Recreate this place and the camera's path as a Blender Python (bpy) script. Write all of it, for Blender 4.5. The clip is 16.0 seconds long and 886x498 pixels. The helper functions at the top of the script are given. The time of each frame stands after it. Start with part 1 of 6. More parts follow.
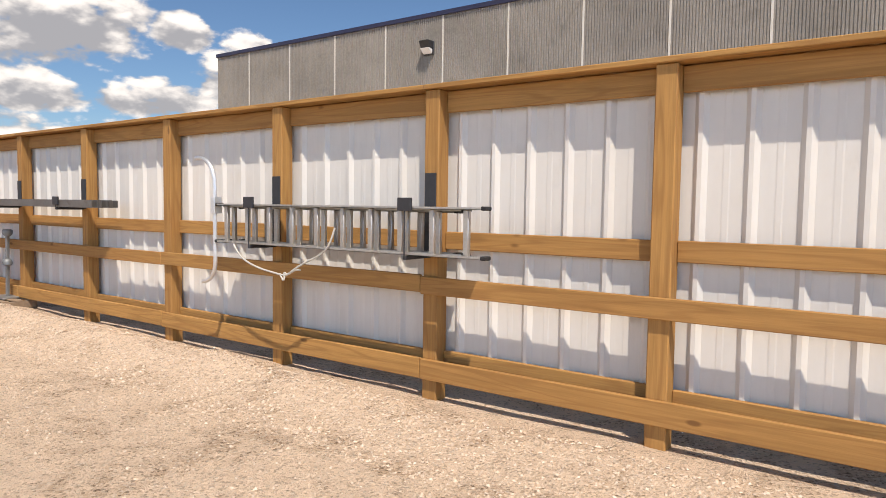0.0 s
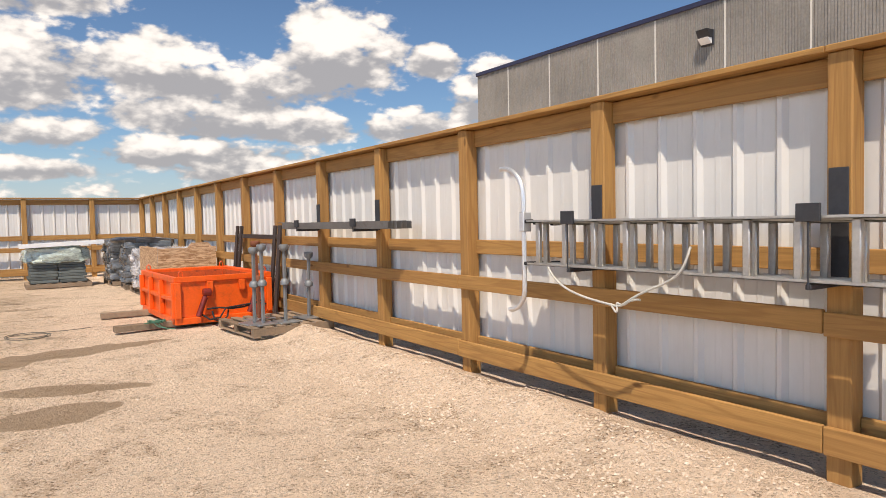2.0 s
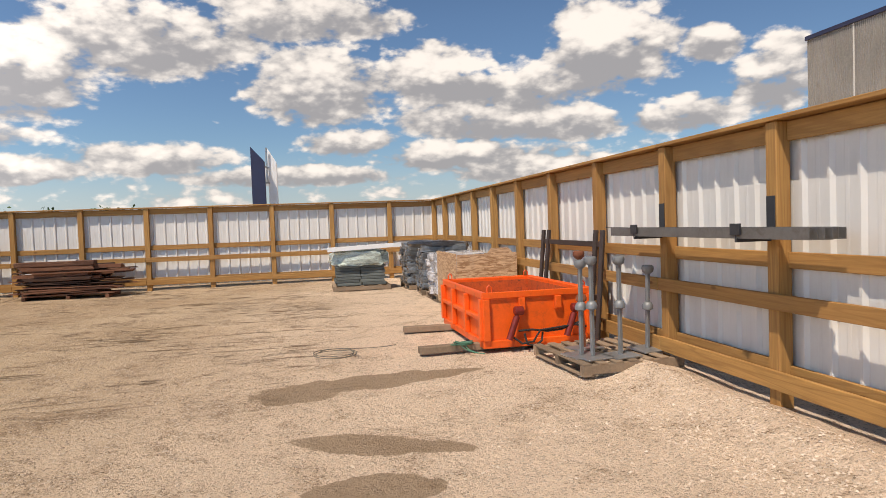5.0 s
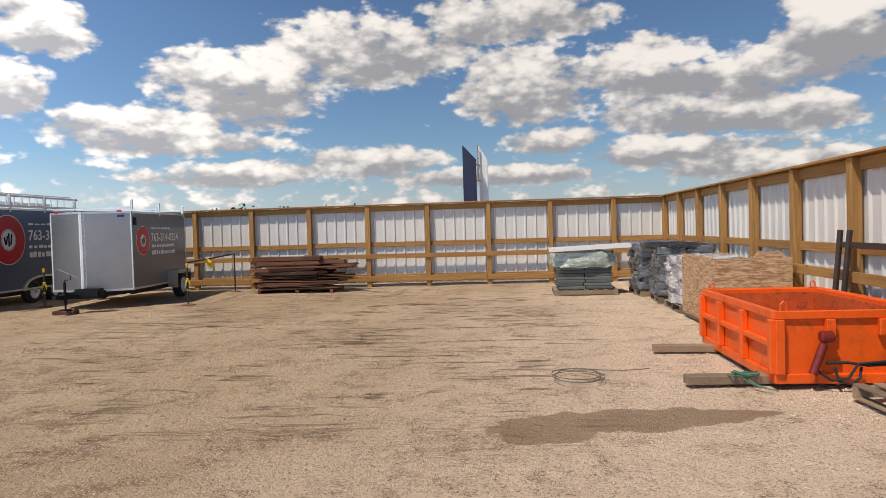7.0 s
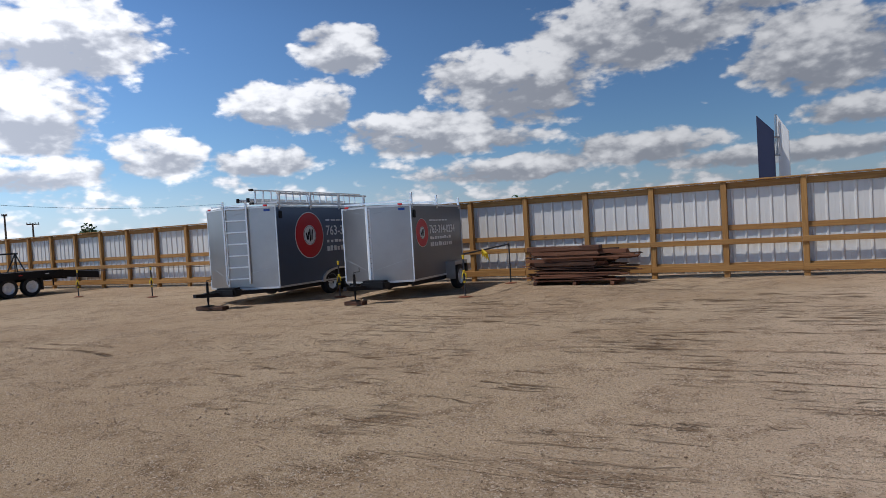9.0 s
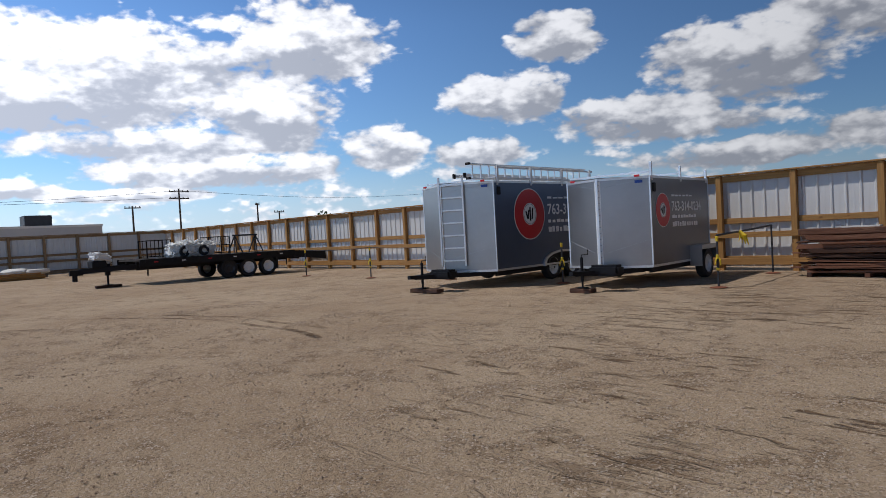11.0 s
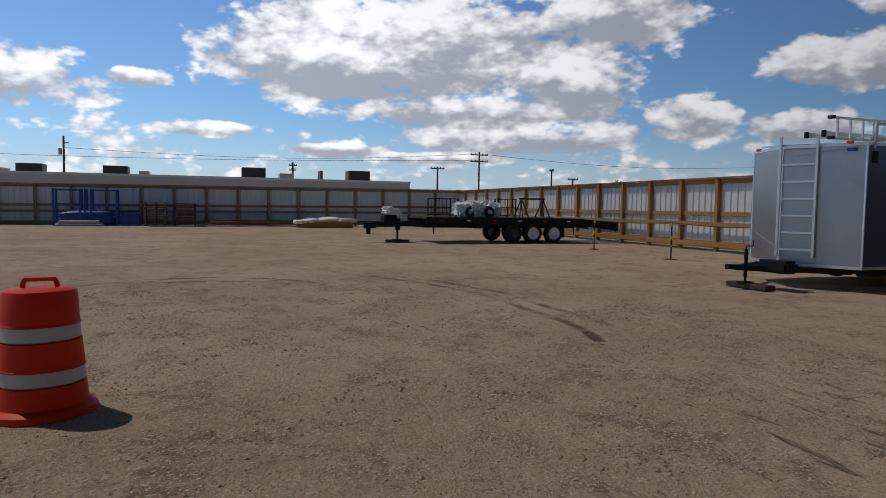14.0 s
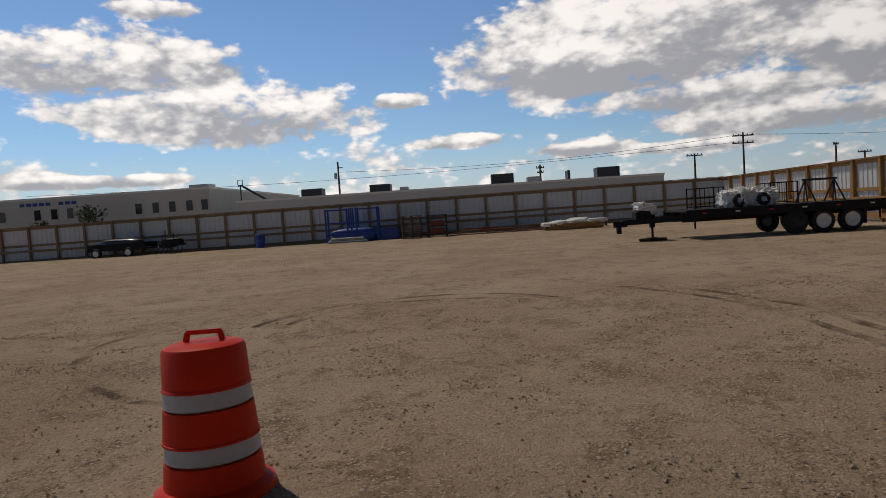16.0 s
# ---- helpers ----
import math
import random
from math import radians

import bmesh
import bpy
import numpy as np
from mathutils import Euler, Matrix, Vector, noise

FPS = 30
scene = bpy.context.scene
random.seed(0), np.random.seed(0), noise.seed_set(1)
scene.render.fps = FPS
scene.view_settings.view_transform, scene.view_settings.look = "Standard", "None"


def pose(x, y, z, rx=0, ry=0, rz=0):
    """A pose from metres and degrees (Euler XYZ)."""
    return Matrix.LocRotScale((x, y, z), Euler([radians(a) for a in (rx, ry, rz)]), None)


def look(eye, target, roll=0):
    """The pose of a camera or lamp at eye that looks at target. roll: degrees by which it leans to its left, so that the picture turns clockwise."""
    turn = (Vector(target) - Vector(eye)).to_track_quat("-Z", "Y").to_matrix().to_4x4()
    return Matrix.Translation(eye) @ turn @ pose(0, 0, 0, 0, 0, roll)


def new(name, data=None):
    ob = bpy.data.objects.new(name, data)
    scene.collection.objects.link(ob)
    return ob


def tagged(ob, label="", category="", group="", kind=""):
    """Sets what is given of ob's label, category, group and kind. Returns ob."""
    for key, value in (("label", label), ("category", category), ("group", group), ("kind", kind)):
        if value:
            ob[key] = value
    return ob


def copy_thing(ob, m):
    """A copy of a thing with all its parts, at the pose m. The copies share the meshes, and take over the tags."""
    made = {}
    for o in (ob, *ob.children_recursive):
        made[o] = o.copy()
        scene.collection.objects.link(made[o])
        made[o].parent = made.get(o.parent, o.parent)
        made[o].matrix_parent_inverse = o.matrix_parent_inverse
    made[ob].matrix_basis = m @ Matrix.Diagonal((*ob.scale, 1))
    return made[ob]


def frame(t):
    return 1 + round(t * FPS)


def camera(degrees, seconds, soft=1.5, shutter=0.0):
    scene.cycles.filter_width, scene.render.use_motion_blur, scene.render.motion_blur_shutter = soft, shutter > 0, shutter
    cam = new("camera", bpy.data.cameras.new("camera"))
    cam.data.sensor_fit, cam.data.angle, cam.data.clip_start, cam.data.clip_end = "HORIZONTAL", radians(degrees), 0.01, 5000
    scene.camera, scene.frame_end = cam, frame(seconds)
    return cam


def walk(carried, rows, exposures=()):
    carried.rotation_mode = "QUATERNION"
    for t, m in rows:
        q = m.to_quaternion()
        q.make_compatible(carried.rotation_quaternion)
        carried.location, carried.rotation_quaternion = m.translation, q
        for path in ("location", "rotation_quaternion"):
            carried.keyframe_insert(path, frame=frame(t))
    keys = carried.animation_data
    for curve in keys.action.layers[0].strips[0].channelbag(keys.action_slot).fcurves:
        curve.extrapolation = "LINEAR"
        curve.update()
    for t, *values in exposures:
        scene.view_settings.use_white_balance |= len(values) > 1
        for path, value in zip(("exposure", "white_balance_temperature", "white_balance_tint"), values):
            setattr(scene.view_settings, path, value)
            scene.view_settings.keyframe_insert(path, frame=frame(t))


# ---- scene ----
cam = camera(66.7, 16.0, soft=0.6)
PATH = [
    (0, (-0.284, -0.075, 1.537), (1.335, 1.092, 1.411), 0.8),
    (0.5, (-0.149, 0.17, 1.558), (1.276, 1.569, 1.456), 0.0),
    (1, (-0.153, 0.458, 1.526), (1.127, 1.989, 1.389), -0.8),
    (1.5, (-0.103, 0.846, 1.56), (1.173, 2.381, 1.436), -0.1),
    (2, (0.021, 1.204, 1.548), (1.127, 2.868, 1.463), -1.2),
    (2.5, (0.096, 1.591, 1.554), (1.007, 3.369, 1.463), -1.8),
    (3, (0.117, 1.97, 1.563), (1.04, 3.744, 1.5), -0.7),
    (3.2, (0.107, 2.109, 1.583), (0.934, 3.93, 1.56), -1.8),
    (5.3, (0.104, 3.713, 1.681), (0.382, 5.692, 1.597), -1.5),
    (5.5, (0.065, 3.862, 1.658), (0.243, 5.852, 1.571), -1.4),
    (6, (-0.069, 4.257, 1.694), (-0.173, 6.253, 1.636), -3.7),
    (6.5, (-0.071, 4.623, 1.617), (-0.291, 6.61, 1.561), -4.1),
    (7, (-0.311, 4.918, 1.683), (-0.522, 6.906, 1.624), -1.7),
    (7.5, (-0.381, 5.292, 1.641), (-0.757, 7.255, 1.554), -3.9),
    (8, (-0.449, 5.698, 1.681), (-1.068, 7.597, 1.589), -4.3),
    (8.5, (-0.626, 6.0, 1.663), (-1.44, 7.824, 1.56), -3.8),
    (9, (-0.896, 6.235, 1.643), (-1.861, 7.986, 1.588), -3.4),
    (9.5, (-1.247, 6.52, 1.601), (-2.485, 8.086, 1.476), -4.1),
    (9.7, (-1.38, 6.603, 1.587), (-2.69, 8.11, 1.47), -3.8),
    (11.8, (-2.87, 8.146, 1.322), (-4.382, 9.455, 1.271), -4.0),
    (12, (-2.983, 8.182, 1.317), (-4.518, 9.462, 1.24), -4.4),
    (12.5, (-3.431, 8.453, 1.343), (-4.983, 9.711, 1.248), -0.8),
    (13, (-3.788, 8.702, 1.34), (-5.419, 9.846, 1.17), -0.6),
    (13.5, (-4.201, 8.912, 1.372), (-6.005, 9.774, 1.297), -0.8),
    (14, (-4.676, 9.135, 1.357), (-6.565, 9.781, 1.232), 0.9),
    (14.5, (-4.976, 9.23, 1.401), (-6.869, 9.872, 1.331), -1.8),
    (15, (-5.519, 9.349, 1.387), (-7.508, 9.551, 1.356), -0.8),
    (15.5, (-5.852, 9.496, 1.39), (-7.848, 9.425, 1.289), -3.4),
    (16, (-6.159, 9.571, 1.407), (-8.154, 9.485, 1.3), -3.7),
]
EXPOSURES = ((0.0, 0.02, 7150, 14), (2.0, -0.02, 7250, 14), (3.0, -0.18, 7300, 14), (5.5, -0.18, 7350, 14), (7.0, -0.36, 7050, 13), (8.0, -0.66, 6550, 12), (9.5, -0.95, 6050, 12), (12.5, -1.05, 6200, 13), (14.0, -1.58, 6200, 12), (15.0, -1.66, 6300, 12), (16.0, -1.70, 6900, 13))
walk(cam, [(t, look(eye, target, roll)) for t, eye, target, roll in PATH], EXPOSURES)

# ---- world and sun ----
SUN_DIR = Vector((-0.40, -0.45, 1.0)).normalized()     # towards the sun
SUN_EL = math.asin(SUN_DIR.z)
SUN_AZ = math.atan2(SUN_DIR.x, SUN_DIR.y)
sun_data = bpy.data.lights.new("sun", "SUN")
sun_data.energy, sun_data.angle, sun_data.color = 5.0, radians(0.6), (1.0, 0.95, 0.87)
sun = new("sun", sun_data)
sun.matrix_world = look(SUN_DIR * 60, (0, 0, 0))


class Nodes:
    """Short way to write a node tree."""
    def __init__(self, tree):
        self.t = tree

    def n(self, kind, ins=None, **props):
        node = self.t.nodes.new(kind)
        for k, v in props.items():
            setattr(node, k, v)
        for k, v in (ins or {}).items():
            if isinstance(v, bpy.types.NodeSocket):
                self.t.links.new(v, node.inputs[k])
            else:
                node.inputs[k].default_value = v
        return node

    def math(self, op, a, b=0.0, c=0.0, clamp=False):
        return self.n("ShaderNodeMath", {0: a, 1: b, 2: c}, operation=op, use_clamp=clamp).outputs[0]

    def mix(self, f, a, b):
        node = self.n("ShaderNodeMix", {0: f, 6: a, 7: b}, data_type="RGBA")
        return node.outputs[2]

    def noise(self, vec, scale, detail=4.0, rough=0.55, dist=0.0):
        return self.n("ShaderNodeTexNoise", {"Vector": vec, "Scale": scale, "Detail": detail, "Roughness": rough, "Distortion": dist}).outputs["Fac"]

    def ramp(self, fac, lo, hi):
        return self.n("ShaderNodeMapRange", {0: fac, 1: lo, 2: hi, 3: 0.0, 4: 1.0}, interpolation_type="SMOOTHSTEP").outputs[0]


# cloud banks: bearing, height, half width, half height in degrees
CLOUDS_A = ((11.8, 12.5, 5.0, 2.0), (16.3, 11.7, 4.0, 1.8), (25.6, 14.0, 4.5, 2.2), (33.3, 13.6, 1.8, 0.9), (37.7, 12.3, 2.0, 1.3), (15.4, 8.8, 6.7, 1.8), (30.9, 8.0, 4.4, 1.2), (10.4, 5.8, 4.9, 1.2), (19.2, 4.4, 7.5, 1.0))
CLOUDS_B = ((-21.6, 11.9, 5.8, 3.1), (-12.1, 15.0, 7.7, 2.6), (1.5, 11.7, 5.4, 3.1), (-0.2, 17.0, 7.8, 1.8), (12.4, 11.6, 4.0, 2.0), (18.3, 11.0, 4.0, 2.0), (25.8, 13.8, 4.1, 3.3), (33.6, 13.0, 2.3, 1.2), (37.1, 10.3, 2.5, 2.4), (-11.1, 5.8, 5.1, 1.2), (3.7, 7.1, 3.5, 1.1), (21.4, 8.0, 4.9, 1.4), (15.5, 5.7, 6.6, 1.1), (-1.1, 4.4, 8.8, 0.8), (-22.6, 4.9, 7.1, 1.0))
CLOUDS_C = ((-36.2, 14.8, 3.2, 1.4), (-38.1, 11.1, 2.2, 2.0), (-21.2, 12.7, 4.7, 2.0), (-29.9, 8.6, 7.1, 1.3), (23.6, 12.8, 3.6, 2.6))
CLOUDS_D = ((-57.6, 15.7, 6.9, 2.9), (-59.5, 9.1, 2.7, 1.8), (-41.1, 10.8, 4.3, 1.8), (-51.3, 7.3, 2.9, 1.7), (-36.2, 15.0, 2.3, 1.3), (-34.3, 9.1, 2.0, 0.9), (-43.2, 6.5, 3.3, 1.1), (-27.2, 7.5, 6.7, 1.1))
CLOUDS_E = ((-71.3, 14.4, 13.2, 2.6), (-75.4, 10.8, 9.0, 2.2), (-60.8, 10.3, 3.4, 1.7), (-68.5, 7.9, 10.7, 1.2), (-36.3, 16.1, 2.7, 1.1), (-60.5, 5.9, 4.9, 1.2), (-79.5, 4.6, 3.5, 0.7), (-71.6, 4.1, 7.1, 0.5))
CLOUDS_F = ((-118.0, 12.7, 8.6, 2.2), (-109.3, 8.8, 10.2, 2.1), (-77.6, 12.5, 11.7, 3.3), (-81.3, 11.1, 7.2, 2.2), (-95.5, 9.5, 2.0, 0.6), (-114.1, 16.7, 2.8, 0.7), (-90.1, 5.9, 4.0, 0.6), (-80.3, 4.6, 3.1, 0.5), (-66.6, 5.8, 7.1, 1.4), (-123.1, 4.2, 2.6, 0.6), (-118.7, 4.0, 6.6, 0.5), (-60.9, 10.8, 5.4, 2.6))
CLOUDS = (CLOUDS_A, CLOUDS_B, CLOUDS_C, CLOUDS_D, CLOUDS_E, CLOUDS_F)


def build_world():
    world = bpy.data.worlds.new("sky")
    scene.world = world
    world.use_nodes = True
    t = world.node_tree
    t.nodes.clear()
    g = Nodes(t)
    co = g.n("ShaderNodeTexCoord").outputs["Generated"]
    sky = g.n("ShaderNodeTexSky", {"Vector": co}, sky_type="NISHITA", sun_disc=False, sun_elevation=SUN_EL, sun_rotation=SUN_AZ, altitude=200, air_density=1.0, dust_density=0.3, ozone_density=2.2).outputs[0]
    sep = g.n("ShaderNodeSeparateXYZ", {0: co})
    x, y, z = sep.outputs
    # clouds by compass bearing and height, in degrees
    az = g.math("MULTIPLY", g.math("ARCTAN2", x, y), 57.2958)
    el = g.math("MULTIPLY", g.math("ARCSINE", z), 57.2958)
    sky = g.n("ShaderNodeMix", {0: 1.0, 6: sky, 7: (0.72, 0.93, 1.12, 1)}, data_type="RGBA", blend_type="MULTIPLY").outputs[2]
    # pale haze low over the horizon
    sky = g.mix(g.math("MULTIPLY", g.ramp(el, 7.0, 0.5), 0.55), sky, (5.4, 6.1, 7.2, 1))
    flat = g.n("ShaderNodeCombineXYZ", {0: g.math("MULTIPLY", az, 0.15), 1: g.math("MULTIPLY", el, 0.27), 2: 0.0}).outputs[0]
    n1 = g.noise(flat, 1.0, 6.0, 0.5, 0.2)
    n2 = g.noise(flat, 2.2, 5.0, 0.5, 0.2)
    n3 = g.noise(flat, 6.0, 6.0, 0.55, 0.15)
    lumps = g.n("ShaderNodeTexVoronoi", {"Vector": flat, "Scale": 3.2, "Smoothness": 0.6, "Detail": 2.0, "Roughness": 0.55}, feature="SMOOTH_F1").outputs["Distance"]
    body, lean = None, 0.0
    for group in CLOUDS:
        for a0, e0, ra, re in group:
            dx = g.math("MULTIPLY_ADD", az, 1 / ra, -a0 / ra)
            dy = g.math("MULTIPLY_ADD", el, 1 / re, -e0 / re)
            f = g.math("SUBTRACT", 1.0, g.math("MULTIPLY", g.math("MULTIPLY_ADD", dy, dy, g.math("MULTIPLY", dx, dx)), 0.66))
            body = f if body is None else g.math("MAXIMUM", body, f)
            lean = g.math("MULTIPLY_ADD", g.math("MAXIMUM", f, 0.0), dy, lean)
    # small scattered puffs low down, and the open sky behind
    low = g.math("MULTIPLY", g.ramp(el, -1.0, 2.0), g.ramp(el, 9.5, 4.0))
    loose = g.math("SUBTRACT", g.math("MULTIPLY", low, 0.74), 0.80)
    body = g.math("MAXIMUM", g.math("MINIMUM", body, 0.75), loose)
    field = g.math("MULTIPLY_ADD", g.math("SUBTRACT", n1, 0.5), 2.3, g.math("MULTIPLY", body, 1.05))
    field = g.math("MULTIPLY_ADD", g.math("SUBTRACT", n2, 0.5), 1.5, field)
    field = g.math("MULTIPLY_ADD", g.math("SUBTRACT", 0.42, lumps), 0.7, field)
    field = g.math("MULTIPLY_ADD", g.math("SUBTRACT", n3, 0.5), 0.9, field)
    cover = g.ramp(field, -0.46, 0.10)
    puff = g.math("MULTIPLY_ADD", g.math("SUBTRACT", n2, 0.5), 2.4, g.math("MULTIPLY", lean, 1.15))
    puff = g.math("MULTIPLY_ADD", g.math("SUBTRACT", 0.42, lumps), 1.0, puff)
    puff = g.math("MULTIPLY_ADD", g.math("SUBTRACT", n3, 0.5), 1.3, puff)
    lit = g.ramp(puff, -1.12, 0.38)
    cloud = g.mix(lit, (4.2, 4.4, 4.85, 1), (11.4, 11.3, 11.1, 1))
    fade = g.ramp(z, -0.01, 0.03)
    both = g.mix(g.math("MULTIPLY", cover, g.math("MULTIPLY", fade, 0.96)), sky, cloud)
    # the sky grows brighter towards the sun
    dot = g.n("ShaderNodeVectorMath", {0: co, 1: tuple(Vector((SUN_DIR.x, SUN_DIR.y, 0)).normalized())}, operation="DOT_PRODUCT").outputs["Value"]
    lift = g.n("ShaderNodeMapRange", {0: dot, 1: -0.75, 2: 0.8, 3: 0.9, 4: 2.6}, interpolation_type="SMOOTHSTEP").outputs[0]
    # overhead sky, out of view, dimmed to keep fill in the shadows low
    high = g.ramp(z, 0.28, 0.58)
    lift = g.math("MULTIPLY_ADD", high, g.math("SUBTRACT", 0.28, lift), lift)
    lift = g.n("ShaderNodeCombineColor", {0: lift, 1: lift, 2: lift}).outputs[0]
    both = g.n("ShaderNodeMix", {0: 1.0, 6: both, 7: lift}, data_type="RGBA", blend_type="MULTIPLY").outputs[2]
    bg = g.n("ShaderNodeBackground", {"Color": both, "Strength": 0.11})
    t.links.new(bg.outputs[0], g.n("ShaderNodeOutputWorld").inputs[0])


build_world()


# ---- materials ----
def coat(name, color, rough=0.6, metal=0.0, var=0.15, big=0.6, fine=18.0, bump=0.15, bump_scale=60.0, tint=None, streak=None, spec=0.5, rand=0.0, stretch=(1, 1, 1)):
    """A painted, wooden, metal or earth surface: colour varied at two scales, with relief and uneven gloss."""
    m = bpy.data.materials.new(name)
    m.use_nodes = True
    t = m.node_tree
    t.nodes.clear()
    g = Nodes(t)
    co = g.n("ShaderNodeTexCoord").outputs["Object"]
    vec = g.n("ShaderNodeMapping", {"Vector": co, "Scale": stretch}).outputs[0]
    a = g.noise(vec, big, 5.0, 0.6)
    b = g.noise(vec, fine, 6.0, 0.65)
    f = g.math("ADD", g.math("MULTIPLY", a, 0.55), g.math("MULTIPLY", b, 0.45))
    if rand:
        r = g.n("ShaderNodeObjectInfo").outputs["Random"]
        f = g.math("ADD", f, g.math("MULTIPLY", g.math("SUBTRACT", r, 0.5), rand))
    c = Vector(color[:3])
    dark = tuple(c * (1 - var)) + (1,)
    light = tuple(min(1, q) for q in c * (1 + var)) + (1,)
    col = g.mix(g.ramp(f, 0.25, 0.75), dark, light)
    if tint:
        s = g.noise(vec, big * 2.7, 6.0, 0.7, 0.6)
        col = g.mix(g.math("MULTIPLY", g.ramp(s, 0.52, 0.72), tint[3]), col, tuple(tint[:3]) + (1,))
    rr = g.math("ADD", g.math("MULTIPLY", g.math("SUBTRACT", b, 0.5), 0.25), rough, clamp=True)
    h = g.noise(vec, bump_scale, 4.0, 0.6)
    bp = g.n("ShaderNodeBump", {"Strength": bump, "Distance": 0.01, "Height": h}).outputs[0]
    bs = g.n("ShaderNodeBsdfPrincipled", {"Base Color": col, "Roughness": rr, "Metallic": metal, "Normal": bp, "Specular IOR Level": spec})
    t.links.new(bs.outputs[0], g.n("ShaderNodeOutputMaterial").inputs[0])
    return m


def timber(name, color, dark, axis, var=0.22, rough=0.75):
    """Sawn pine: long grain along one axis, knots, board to board change."""
    m = bpy.data.materials.new(name)
    m.use_nodes = True
    t = m.node_tree
    t.nodes.clear()
    g = Nodes(t)
    co = g.n("ShaderNodeTexCoord").outputs["Object"]
    r = g.n("ShaderNodeObjectInfo").outputs["Random"]
    off = g.n("ShaderNodeCombineXYZ", {0: g.math("MULTIPLY", r, 37.0), 1: g.math("MULTIPLY", r, 61.0), 2: g.math("MULTIPLY", r, 23.0)}).outputs[0]
    moved = g.n("ShaderNodeVectorMath", {0: co, 1: off}, operation="ADD").outputs[0]
    sc = [14.0, 14.0, 14.0]
    sc[axis] = 0.55
    vec = g.n("ShaderNodeMapping", {"Vector": moved, "Scale": tuple(sc)}).outputs[0]
    grain = g.noise(vec, 1.6, 6.0, 0.6, 0.8)
    fine = g.noise(vec, 9.0, 4.0, 0.6)
    ks = [5.0, 5.0, 5.0]
    ks[axis] = 2.0
    kv = g.n("ShaderNodeMapping", {"Vector": moved, "Scale": tuple(ks)}).outputs[0]
    knot = g.n("ShaderNodeTexVoronoi", {"Vector": kv, "Scale": 0.8}, feature="F1").outputs["Distance"]
    kf = g.ramp(knot, 0.10, 0.045)
    f = g.math("ADD", g.math("MULTIPLY", grain, 0.7), g.math("MULTIPLY", fine, 0.3))
    c = Vector(color)
    col = g.mix(g.ramp(f, 0.3, 0.72), tuple(c * (1 - var)) + (1,), tuple(c * (1 + var)) + (1,))
    bs = [7.0, 7.0, 7.0]
    bs[axis] = 0.45
    bv = g.n("ShaderNodeMapping", {"Vector": moved, "Scale": tuple(bs)}).outputs[0]
    rings = g.math("PINGPONG", g.math("MULTIPLY", g.noise(bv, 1.0, 2.0, 0.4, 0.3), 7.0), 0.5)
    col = g.mix(g.math("MULTIPLY", g.ramp(rings, 0.22, 0.03), 0.42), col, tuple(Vector(dark) * 1.5) + (1,))
    col = g.mix(g.math("MULTIPLY", g.math("SUBTRACT", r, 0.3, clamp=True), 0.55), col, tuple(Vector(dark) * 1.6) + (1,))
    col = g.mix(g.math("MULTIPLY", kf, 0.85), col, tuple(dark) + (1,))
    bp = g.n("ShaderNodeBump", {"Strength": 0.25, "Distance": 0.006, "Height": f}).outputs[0]
    bs = g.n("ShaderNodeBsdfPrincipled", {"Base Color": col, "Roughness": rough, "Normal": bp, "Specular IOR Level": 0.3})
    t.links.new(bs.outputs[0], g.n("ShaderNodeOutputMaterial").inputs[0])
    return m


PINE = (0.40, 0.215, 0.07)
PINE_DARK = (0.16, 0.075, 0.025)
WOOD_X = timber("pine_along_x", PINE, PINE_DARK, 0)
WOOD_Y = timber("pine_along_y", PINE, PINE_DARK, 1)
WOOD_Z = timber("pine_upright", PINE, PINE_DARK, 2)
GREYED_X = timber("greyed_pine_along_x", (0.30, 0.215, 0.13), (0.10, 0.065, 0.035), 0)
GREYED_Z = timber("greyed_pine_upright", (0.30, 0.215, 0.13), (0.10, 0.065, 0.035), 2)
SHEET = coat("white_sheet_metal", (0.64, 0.62, 0.585), 0.45, 0.0, 0.06, 0.8, 6.0, 0.04, 9.0, tint=(0.5, 0.47, 0.42, 0.25), rand=0.12, stretch=(1, 1, 0.35))
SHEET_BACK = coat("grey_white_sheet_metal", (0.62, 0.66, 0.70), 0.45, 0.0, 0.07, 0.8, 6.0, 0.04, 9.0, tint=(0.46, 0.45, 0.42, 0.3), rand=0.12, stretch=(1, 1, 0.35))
ORANGE = coat("orange_paint", (0.80, 0.105, 0.008), 0.42, 0.0, 0.14, 1.6, 22.0, 0.12, 45.0, tint=(0.30, 0.05, 0.012, 0.5))
ORANGE_IN = coat("rusty_orange_paint", (0.50, 0.085, 0.015), 0.7, 0.0, 0.35, 4.0, 25.0, 0.3, 50.0, tint=(0.11, 0.035, 0.018, 0.85))
ALU = coat("aluminium", (0.72, 0.73, 0.74), 0.42, 0.75, 0.12, 2.0, 40.0, 0.05, 90.0)
LADDER = coat("weathered_aluminium", (0.50, 0.48, 0.45), 0.45, 0.8, 0.2, 2.5, 30.0, 0.08, 90.0)
STEEL = coat("galvanised_steel", (0.40, 0.41, 0.42), 0.5, 0.85, 0.18, 3.0, 40.0, 0.08, 90.0)
DARK_STEEL = coat("dark_steel", (0.045, 0.045, 0.05), 0.5, 0.4, 0.25, 3.0, 40.0, 0.1, 80.0)
BLACK = coat("black_paint", (0.012, 0.012, 0.014), 0.55, 0.0, 0.3, 3.0, 40.0, 0.08, 80.0, spec=0.2)
RUBBER = coat("rubber", (0.018, 0.018, 0.019), 0.8, 0.0, 0.25, 4.0, 60.0, 0.2, 120.0)
